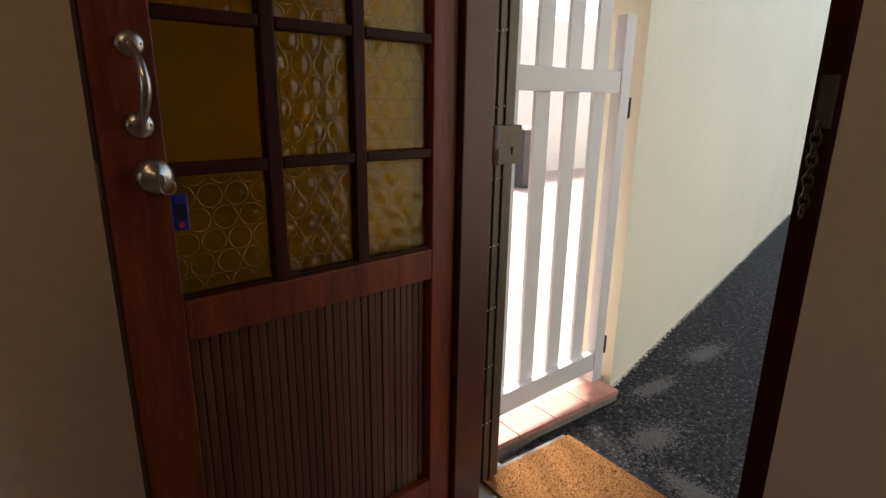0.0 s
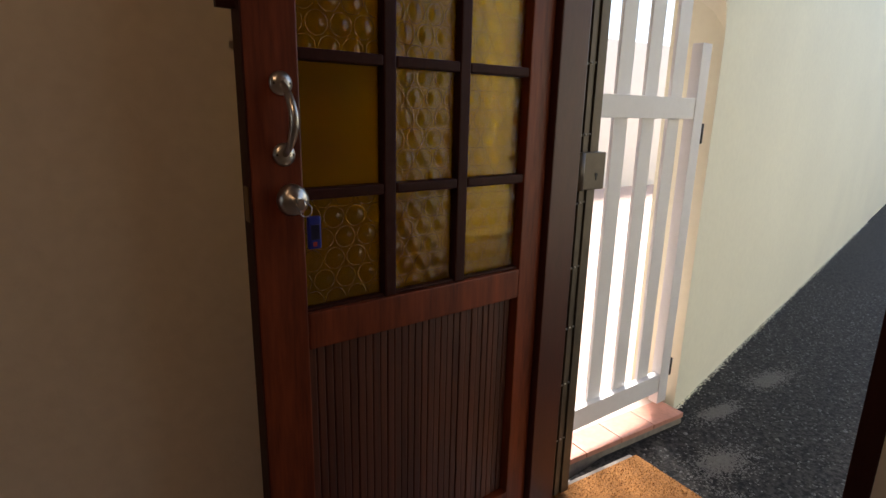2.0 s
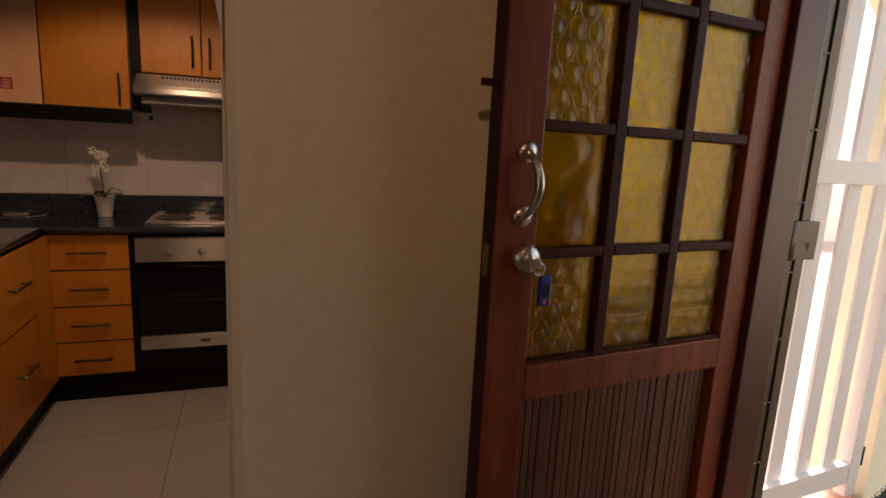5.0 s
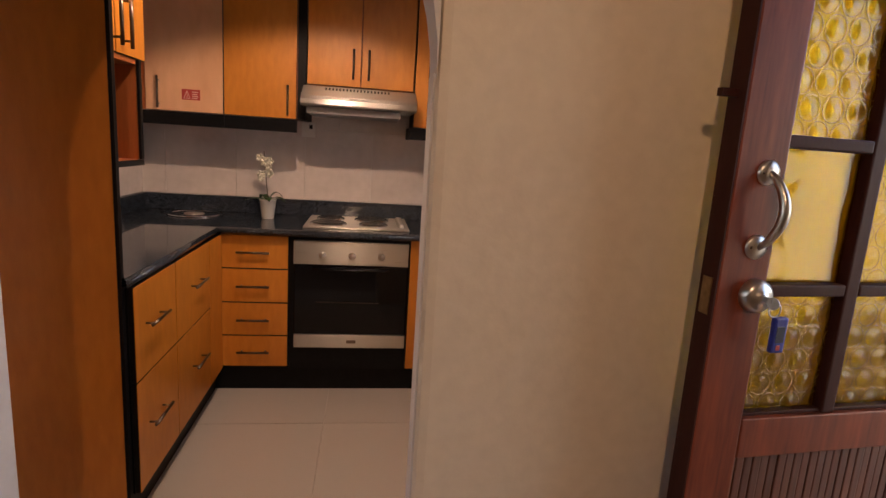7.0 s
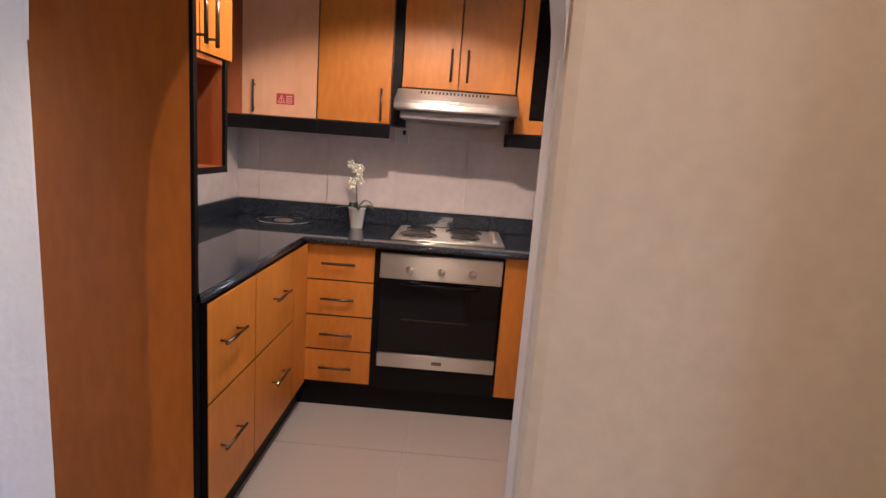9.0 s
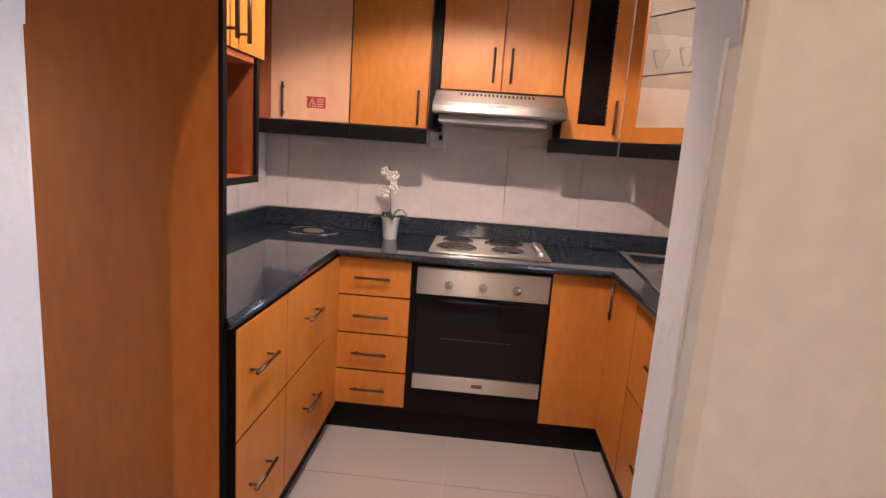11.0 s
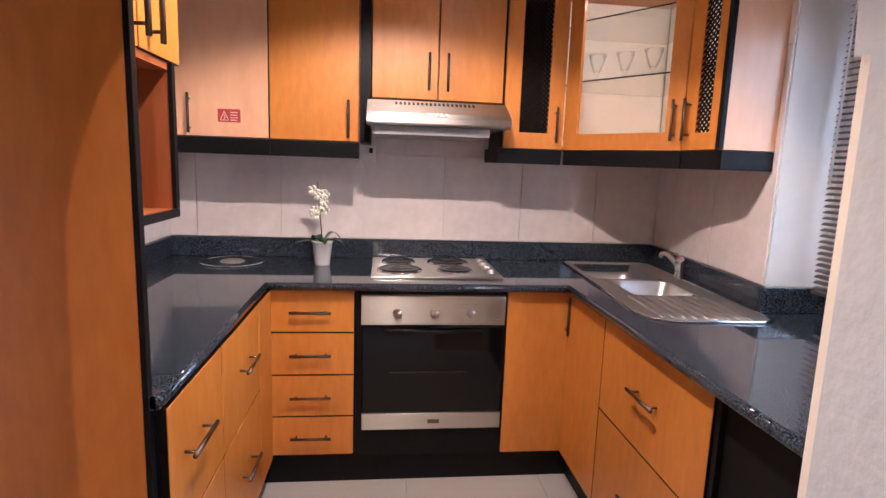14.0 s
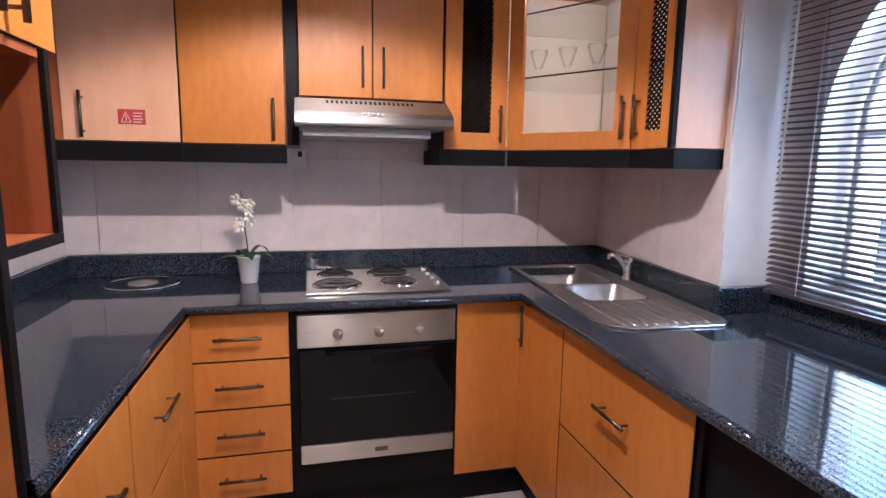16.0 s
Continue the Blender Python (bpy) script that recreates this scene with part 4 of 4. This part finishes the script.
def bullion_sheet(w, h, plain=False):
    """A moulded sheet of glass: touching round bullions, each a raised lip round a shallow dish with a small boss."""
    step, pitch = 0.0027, 0.0535
    xs, zs = np.linspace(0, w, int(w / step) + 1), np.linspace(0, h, int(h / step) + 1)
    rowh = pitch * 0.866
    gx, gz = np.meshgrid(xs, zs)
    near = np.full(gx.shape, 9.0)
    for row in range(-1, int(h / rowh) + 3):
        shift = 0.5 * pitch if row % 2 else 0.0
        for col in range(-1, int(w / pitch) + 3):
            near = np.minimum(near, np.hypot(gx - 0.012 - shift - col * pitch, gz - 0.012 - row * rowh))
    lip = np.exp(-((near - 0.0235) / 0.0026) ** 2)
    dish = 0.5 + 0.5 * np.cos(np.clip(near / 0.0235, 0, 1) * math.pi)
    tall = 0.0009 * lip + 0.0030 * dish + 0.0004 * np.exp(-(near / 0.005) ** 2)
    if plain:
        tall = 0.0004 * (np.sin(gx * 60 + 2 * np.sin(gz * 35)) + np.sin(gz * 75))
    n, m = len(xs), len(zs)
    verts = [(float(x), float(0.004 + t), float(z)) for x, z, t in zip(gx.ravel(), gz.ravel(), tall.ravel())]
    verts += [(float(x), 0.0, float(z)) for x, z in zip(gx.ravel(), gz.ravel())]
    k = n * m
    faces = []
    for r in range(m - 1):
        for c in range(n - 1):
            a = r * n + c
            faces.append((a, a + n, a + n + 1, a + 1))
            faces.append((k + a, k + a + 1, k + a + n + 1, k + a + n))
    me = bpy.data.meshes.new("bullion_sheet")
    me.from_pydata(verts, [], faces)
    me.materials.append(AMBER)
    me.shade_smooth()
    return me
RING_GLASS = glass("pressed_ring_glass", (0.93, 0.74, 0.28), 0.18)
RING_GLASS.node_tree.nodes["Principled BSDF"].inputs["Transmission Weight"].default_value = 0.8
def pressed_rings(w, h):
    """Slim raised rings on the same grid as the bullions, cut off at the pane's edge."""
    bm = bmesh.new()
    pitch = 0.0535
    for row in range(-1, int(h / (pitch * 0.866)) + 3):
        for col in range(-1, int(w / pitch) + 3):
            cx, cz = 0.012 + (0.5 * pitch if row % 2 else 0.0) + col * pitch, 0.012 + row * pitch * 0.866
            for radius, thick in ((0.0238, 0.0009),):
                run = []
                for a in list(np.linspace(0, 2 * math.pi, 31)) + [None]:
                    px, pz = (cx + radius * math.cos(a), cz + radius * math.sin(a)) if a is not None else (-1, -1)
                    if 0.002 < px < w - 0.002 and 0.002 < pz < h - 0.002:
                        run.append((px, 0.0050, pz))
                    else:
                        if len(run) > 2:
                            tube(bm, run, thick, 6)
                        run = []
    return bm
for c in range(3):
    x0, x1 = GU[c] + (0.014 if c else -0.002), GU[c + 1] - (0.014 if c < 2 else -0.002)
    sheet, rings = bullion_sheet(x1 - x0, 0.266), None
    for r in range(4):
        smooth = c == 2 and r == 1
        o = new("pane", bullion_sheet(x1 - x0, 0.266, True) if smooth else sheet)
        o["label"] = "smoother amber glass" if smooth else "amber bullion glass"
        o.parent = leaf
        o.matrix_basis = Matrix.Translation((x0, 0.016, GZ[r] + 0.004))
        if smooth:
            continue
        q = link("pressed_rings", pressed_rings(x1 - x0, 0.266), RING_GLASS, o, "", True) if rings is None else new("pressed_rings", rings.data)
        rings = rings or q
        q.parent = o
        q["kind"] = "stuff"

# door furniture
pull = part("pull_handle", tube(bmesh.new(), [(0.810 - 0.006 * math.sin(math.pi * i / 14), T + 0.006 + 0.038 * math.sin(math.pi * i / 14) ** 0.7, 1.226 + 0.134 * i / 14) for i in range(15)], [0.006 + 0.0035 * math.sin(math.pi * i / 14) for i in range(15)], 14), SATIN, leaf, "bowed satin metal pull handle", True)
for z in (1.226, 1.360):
    bm = lathe(bmesh.new(), [(0.0001, 0.010), (0.010, 0.010), (0.020, 0.006), (0.023, 0.002), (0.023, 0.0)], 28)
    bmesh.ops.transform(bm, matrix=pose(0.810, T, z, -90, 0, 0), verts=bm.verts)
    rose = part("rose", bm, SATIN, pull, "round fixing rose", True)
    for dx in (-0.015, 0.015):
        bm = lathe(bmesh.new(), [(0.0001, 0.0085), (0.003, 0.0080), (0.0034, 0.005)], 12)
        bmesh.ops.transform(bm, matrix=pose(0.810 + dx, T, z, -90, 0, 0), verts=bm.verts)
        part("screw", bm, HANDLE, leaf, "small fixing screw", True)
bm = lathe(bmesh.new(), [(0.0001, 0.026), (0.012, 0.026), (0.013, 0.023), (0.022, 0.022), (0.030, 0.016), (0.032, 0.0)], 32)
bmesh.ops.transform(bm, matrix=pose(0.798, T, 1.136, -90, 0, 0), verts=bm.verts)
lock = part("deadlock", bm, SATIN, leaf, "round satin deadlock cylinder", True)
part("keyhole", B(0.796, 0.800, T + 0.0255, T + 0.0265, 1.131, 1.143), RUBBER, lock)
ring = [(0.788 + 0.013 * math.cos(a), T + 0.044, 1.120 + 0.013 * math.sin(a)) for a in np.linspace(0, 2 * math.pi, 20)]
key = tagged(new("key"), "key in the lock with a blue plastic fob", "key")
key.matrix_world = LEAF_POSE
part("blade", B(0.795, 0.801, T + 0.026, T + 0.046, 1.131, 1.141, 0.001), SATIN, key)
part("bow", lathe(bmesh.new(), [(0.0001, -0.001), (0.011, -0.001), (0.011, 0.001), (0.0001, 0.001)], 20), SATIN, key, "round key bow").matrix_basis = pose(0.798, T + 0.048, 1.133, 0, 90, 20)
part("ring", tube(bmesh.new(), ring, 0.0012, 6), SATIN, key, "thin key ring", True)
fob = part("fob", B(0.758, 0.786, T + 0.038, T + 0.049, 1.040, 1.107, 0.004), BLUE, key, "blue plastic fob")
part("fob_window", B(0.763, 0.781, T + 0.0492, T + 0.0498, 1.060, 1.090), mat("dark_fob_label", (0.01, 0.012, 0.04), 0.3), fob)
part("fob_mark", B(0.769, 0.777, T + 0.0492, T + 0.0500, 1.046, 1.055), RED_STICKER, fob)
part("bolt", B(U1 + 0.001, U1 + 0.036, 0.012, 0.026, 1.486, 1.500, 0.001), DOOR_DARK, leaf, "dark bolt end")
part("strike_plate", B(U1 + 0.003, U1 + 0.0045, 0.010, 0.034, 1.095, 1.165, 0.0), mat("worn_brass", (0.24, 0.16, 0.08), 0.4, 0.9, spread=0.25, scale=60), leaf, "worn brass latch plate")

frame_thing = thing("door_frame", 0, 0, 0, "dark stained wooden door frame", "door frame")
frame_thing["kind"] = "structure"
part("hinge_post", B(1.824, 1.928, -1.938, -1.873, 0.0, 2.10, 0.004), FRAME_WOOD, frame_thing)
part("hinge_lining", B(1.872, 1.928, -1.8725, -1.802, 0.0, 2.10, 0.002), FRAME_WOOD, frame_thing)
part("latch_post", B(1.866, 1.950, -2.768, -2.728, 0.0, 2.10, 0.004), DOOR_DARK, frame_thing)
part("head", B(1.868, 1.948, -2.727, -1.937, 2.055, 2.135, 0.004), FRAME_WOOD, frame_thing)

# folded security gate with its lock
trellis = thing("security_gate", 0, 0, 0, "folded bronze trellis security gate with a lock", "security gate")
BARS = [(1.930, 0.022), (1.954, 0.013), (1.969, 0.013), (1.984, 0.013), (2.000, 0.034)]
for i, (x, w) in enumerate(BARS):
    y = -1.905 + 0.006 * (i % 2)
    bar = part("bar", B(x, x + w, y, y + 0.035, 0.03, 2.05, 0.0015), BRONZE, trellis)
for k, z in enumerate((0.25, 0.455, 0.652, 0.853, 1.055, 1.256, 1.455, 1.655, 1.86)):
    for i, x in enumerate((1.9605, 1.9755, 1.9905)):
        bm = lathe(bmesh.new(), [(0.0001, 0.003), (0.0028, 0.002), (0.0036, 0.0)], 10)
        bmesh.ops.transform(bm, matrix=pose(x, -1.906, z + 0.002 * i, 90, 0, 0), verts=bm.verts)
        part("rivet", bm, SATIN, trellis, "small round rivet", True)
    if k % 2 == 0:
        part("lattice_strip", B(1.952, 1.956, -1.903, -1.87, z, z + 0.17), BRONZE, trellis)
lk = part("lock_case", B(1.960, 2.048, -1.925, -1.872, 1.098, 1.208, 0.003), BRONZE, trellis, "bronze lock case")
bm = bmesh.new()
cyl(bm, (1.946, -1.914, 1.098), (1.946, -1.914, 1.208), 0.020, seg=24)
part("lock_barrel", bm, BRONZE, lk, "rounded strike", True)
bm = bmesh.new()
cyl(bm, (2.012, -1.924, 1.142), (2.012, -1.9265, 1.142), 0.006, seg=16)
box(bm, 2.0095, 2.0145, -1.9265, -1.924, 1.126, 1.142)
part("keyhole", bm, RUBBER, lk)

chain = thing("door_chain", 0, 0, 0, "dark metal door chain hanging on the frame", "door chain")
part("slide", B(1.858, 1.866, -2.762, -2.738, 1.245, 1.32, 0.002), BRONZE, chain, "slide plate")
for i in range(9):
    c = Vector((1.852, -2.749, 1.245 - 0.0155 * i))
    flat = i % 2
    loop = [(c.x + (0.0 if flat else 0.007 * math.cos(a)), c.y + (0.007 * math.cos(a) if flat else 0.0), c.z + 0.011 * math.sin(a)) for a in np.linspace(0, 2 * math.pi, 17)]
    part("chain_link", tube(bmesh.new(), loop, 0.0019, 6), BRONZE, chain, "", True)

# ---- doorstep, mat, sill, gate ----
tagged(link("doorstep", B(1.93, 2.44, -2.74, -1.840, -0.06, -0.002, 0.008), CONCRETE), "worn grey concrete doorstep", "doorstep", "", "structure")
mat_thing = thing("doormat", 0, 0, 0, "brown coir doormat on the concrete doorstep", "doormat")
bm = B(1.985, 2.435, -2.62, -1.872, -0.001, 0.016, 0.004)
part("pad", bm, COIR, mat_thing)
me_v, me_f = [], []
rng = random.Random(11)
for i in range(9000):
    x, y = rng.uniform(1.990, 2.430), rng.uniform(-2.615, -1.877)
    a, s = rng.uniform(0, 6.28), rng.uniform(0.004, 0.009)
    dx, dy = math.cos(a) * 0.0012, math.sin(a) * 0.0012
    k = len(me_v)
    me_v += [(x - dx, y - dy, 0.0155), (x + dx, y + dy, 0.0155), (x + rng.uniform(-0.004, 0.004), y + rng.uniform(-0.004, 0.004), 0.0155 + s)]
    me_f.append((k, k + 1, k + 2))
me = bpy.data.meshes.new("bristles")
me.from_pydata(me_v, [], me_f)
me.materials.append(COIR)
br = new("bristles", me)
br.parent = mat_thing
br["kind"] = "stuff"
sill = thing("gate_sill", 0, 0, 0, "terracotta tiled sill under the white gate", "sill")
for i in range(4):
    x = 2.08 + 0.206 * i
    part("tile", B(x, x + 0.202, -1.757, -1.622, -0.02, 0.004, 0.004), TERRACOTTA, sill)
part("bed", B(2.08, 2.90, -1.750, -1.625, -0.14, -0.0205), CONCRETE, sill, "rough mortar bed")

gate = tagged(new("picket_gate"), "white painted steel gate with flat vertical bars", "gate")
gate.matrix_world = pose(2.915, -1.672, 0, 0, 0, 184.0)
part("hinge_post", B(0.085, 0.150, -0.02, 0.025, 0.06, 1.592, 0.003), WHITE_STEEL, gate)
part("middle_rail", B(0.150, 0.90, -0.012, 0.022, 1.306, 1.386, 0.003), WHITE_STEEL, gate)
part("bottom_rail", B(0.150, 0.90, -0.012, 0.022, 0.118, 0.205, 0.003), WHITE_STEEL, gate)
part("top_rail", B(0.150, 0.90, -0.012, 0.022, 1.95, 2.03, 0.003), WHITE_STEEL, gate)
for u in (0.245, 0.408, 0.570, 0.732, 0.880):
    part("picket", B(u - 0.038, u + 0.038, -0.016, -0.002, 0.125, 2.10, 0.002), WHITE_STEEL, gate)
for z in (0.220, 1.250):
    h = part("hinge", B(0.052, 0.084, -0.012, 0.012, z - 0.035, z + 0.035, 0.003), RUBBER, gate, "black metal hinge")
    part("pin", tube(bmesh.new(), [(0.066, 0.014, z - 0.04), (0.066, 0.014, z + 0.04)], 0.008, 10), RUBBER, h, "", True)

# far box in the courtyard
bin_thing = thing("meter_box", 6.75, 2.9, 0.0, "dark grey box against the courtyard wall", "box")
part("body", B(-0.16, 0.16, -0.15, 0.15, 0.0, 0.84, 0.01), mat("dark_grey_box", (0.05, 0.05, 0.055), 0.5), bin_thing)
part("lid", B(-0.17, 0.17, -0.16, 0.16, 0.842, 0.88, 0.01), PLASTIC_WHITE, bin_thing, "pale lid")

# flaking paint and loose stones along the alley
def pebbles(name, spots, material, label, category):
    """Many small eight-cornered stones (place, size, flatness) in one mesh."""
    corner = np.array([(1, 0, 0), (0.3, 0.9, 0), (-0.8, 0.5, 0), (-0.7, -0.6, 0), (0.4, -0.9, 0), (0.1, 0.1, 1)])
    faces = [(0, 1, 5), (1, 2, 5), (2, 3, 5), (3, 4, 5), (4, 0, 5)]
    v, f = [], []
    for x, y, z, s, flat, a in spots:
        c, d = math.cos(a), math.sin(a)
        k = len(v)
        for px, py, pz in corner:
            v.append((x + s * (c * px - d * py), y + s * (d * px + c * py), z + s * flat * pz))
        f += [(k + i, k + j, k + l) for i, j, l in faces]
    me = bpy.data.meshes.new(name)
    me.from_pydata(v, [], f)
    me.materials.append(material)
    return tagged(new(name, me), label, category, "", "stuff")


rng = random.Random(3)
spots = []
for i in range(3000):
    p = W0 + WDIR * rng.uniform(0.02, 7.0) - WN * abs(rng.gauss(0, 0.010))
    spots.append((p.x, p.y, -0.0525, rng.uniform(0.002, 0.007), 0.4, rng.uniform(0, 6.28)))
pebbles("plaster_splash", spots, CREAM_WALL, "cream plaster splashed along the asphalt edge", "plaster")
GRAVEL = mat("grey_gravel", (0.12, 0.12, 0.12), 0.8, spread=0.6, scale=60)
spots = []
for i in range(9000):
    x, y = rng.uniform(2.45, 6.0), rng.uniform(-3.0, -0.7)
    if y < -1.70 + 0.273 * (x - 2.97):
        spots.append((x, y, -0.0525, rng.uniform(0.003, 0.007) * (1.8 if rng.random() < 0.05 else 1), 0.6, rng.uniform(0, 6.28)))
pebbles("loose_gravel", spots, GRAVEL, "loose grey gravel scattered on the asphalt", "gravel")
DUST = mat("pale_grit", (0.14, 0.135, 0.13), 0.9, spread=0.3, scale=80)
spots = []
for cx, cy, rx, ry in ((2.78, -2.02, 0.26, 0.12), (2.62, -2.30, 0.10, 0.24), (2.90, -2.42, 0.22, 0.10), (3.15, -1.78, 0.20, 0.07), (3.7, -1.72, 0.30, 0.10)):
    for i in range(2600):
        a, r = rng.uniform(0, 6.283), abs(rng.gauss(0, 0.55))
        w = 0.8 + 0.5 * noise.noise((cx + math.cos(a) * 0.7, cy + math.sin(a) * 0.7, 0.5))
        x, y = cx + rx * r * math.cos(a) * w, cy + ry * r * math.sin(a) * w
        spots.append((x, y, -0.0523, rng.uniform(0.002, 0.006), 0.5, rng.uniform(0, 6.28)))
pebbles("grit_patches", spots, DUST, "pale grit worn loose on the dark asphalt", "gravel")

# ---- lamps' fittings ----
for x, y in [(d[0], d[1]) for d in DOWNLIGHTS] + [HALL_LAMP]:
    dl = thing("downlight", x, y, CEIL, "round recessed ceiling downlight", "light", 0, "ceiling downlights")
    part("bulb", lathe(bmesh.new(), [(0.0001, -0.0005), (0.034, -0.0005)], 24), LAMP_FACE, dl, "lit lamp face")
    part("ring", lathe(bmesh.new(), [(0.036, -0.001), (0.040, -0.006), (0.052, -0.005), (0.055, -0.0005)], 28), CHROME, dl, "", True)
for at, towards, watts in SPOTS:
    sp = thing("ceiling_spotlight", at[0], at[1], CEIL, "small chrome spotlight hanging under the ceiling", "light")
    part("rose", lathe(bmesh.new(), [(0.040, -0.0005), (0.040, -0.012), (0.034, -0.018), (0.0001, -0.018)], 24), CHROME, sp, "", True)
    part("stem", tube(bmesh.new(), [(0, 0, -0.017), (0, 0, -0.072)], 0.006, 10), CHROME, sp, "", True)
    aimed = look(at, towards)
    head = part("head", lathe(bmesh.new(), [(0.0001, 0.085), (0.020, 0.080), (0.026, 0.060), (0.033, 0.004), (0.031, 0.004), (0.026, 0.030)], 24), CHROME, sp, "chrome lamp head", True)
    head.matrix_world = aimed
    glow = part("bulb", lathe(bmesh.new(), [(0.0001, 0.030), (0.026, 0.030)], 24), LAMP_FACE, sp, "lit lamp face")
    glow.matrix_world = aimed

# ---- wall and floor tiles ----
def tile_piece(w, h, name="tile", depth=0.008, bevel=0.0015, m=TILE, parent=None):
    return part(name, B(0.0, w, -depth, 0.0, 0.0, h, bevel), m, parent)
TW = 0.402
north = bpy.data.objects["wall_north"]
cache = {}
def lay(parent, m, x0, w, z0, h):
    """One tile, on a shared mesh by size; m carries x along the wall and -y out of it."""
    key = (round(w, 3), round(h, 3))
    if key not in cache:
        o = tile_piece(w, h)
        cache[key] = o.data
    else:
        o = new("tile", cache[key])
    o.parent = parent
    o.matrix_parent_inverse = parent.matrix_world.inverted()
    o.matrix_basis = m @ Matrix.Translation((x0, 0, z0))
G = 0.0025
def tile_wall(parent, m, start, end, z0, z1, off):
    row, z = 0, z0
    for top in (1.422, 1.824, 2.226, 2.49):
        if z >= z1:
            break
        zt = min(top, z1)
        x = start
        first_joint = start + ((off + (0.5 * TW if row % 2 else 0) - start) % TW)
        cuts = [start] + [first_joint + TW * i for i in range(20) if start + 0.01 < first_joint + TW * i < end - 0.01] + [end]
        for a, b in zip(cuts, cuts[1:]):
            lay(parent, m, a + G / 2, b - a - G, z + G / 2, zt - z - G)
        z, row = zt, row + 1
tile_wall(north, pose(0, 0.5835, 0), -0.953, 1.538, 0.996, 2.49, -0.014)
pier = bpy.data.objects["wall_pier"]
skew = math.degrees(math.atan2(-1.019, -0.10))
tile_wall(pier, pose(1.5375, 0.572, 0, 0, 0, skew), 0.0, 1.008, 0.996, 2.49, 0.2)
wall_w = bpy.data.objects["wall_west"]
tile_wall(wall_w, pose(-0.9535, -1.078, 0, 0, 0, 90), 0.0, 1.65, 0.996, 2.49, 0.1)
ww = bpy.data.objects["wall_window"]
tile_wall(ww, pose(1.6585, -0.438, 0, 0, 0, -90), 0.0, 0.105, 0.980, 2.49, 0.30)
floor_ob = bpy.data.objects["floor"]
FT = 0.60
base = part("floor_tile", B(0, FT - 0.003, 0, FT - 0.003, -0.0105, 0.0, 0.001), FLOOR_TILE, floor_ob)
made = 0
for i in range(6):
    for j in range(5):
        x, y = -1.0 + FT * i, -1.86 + 0.01 + FT * j - 0.3
        if y > 0.55 or x > 1.9:
            continue
        o = base if made == 0 else new("floor_tile", base.data)
        made += 1
        o.parent = floor_ob
        o.matrix_basis = Matrix.Translation((x, y, 0))
tagged(link("hall_floor", B(-4.45, 1.90, -6.0, -2.152, -0.0115, -0.001), HALL_FLOOR), "unseen hall floor in a brown picked to cut bounce", "floor", "", "structure")
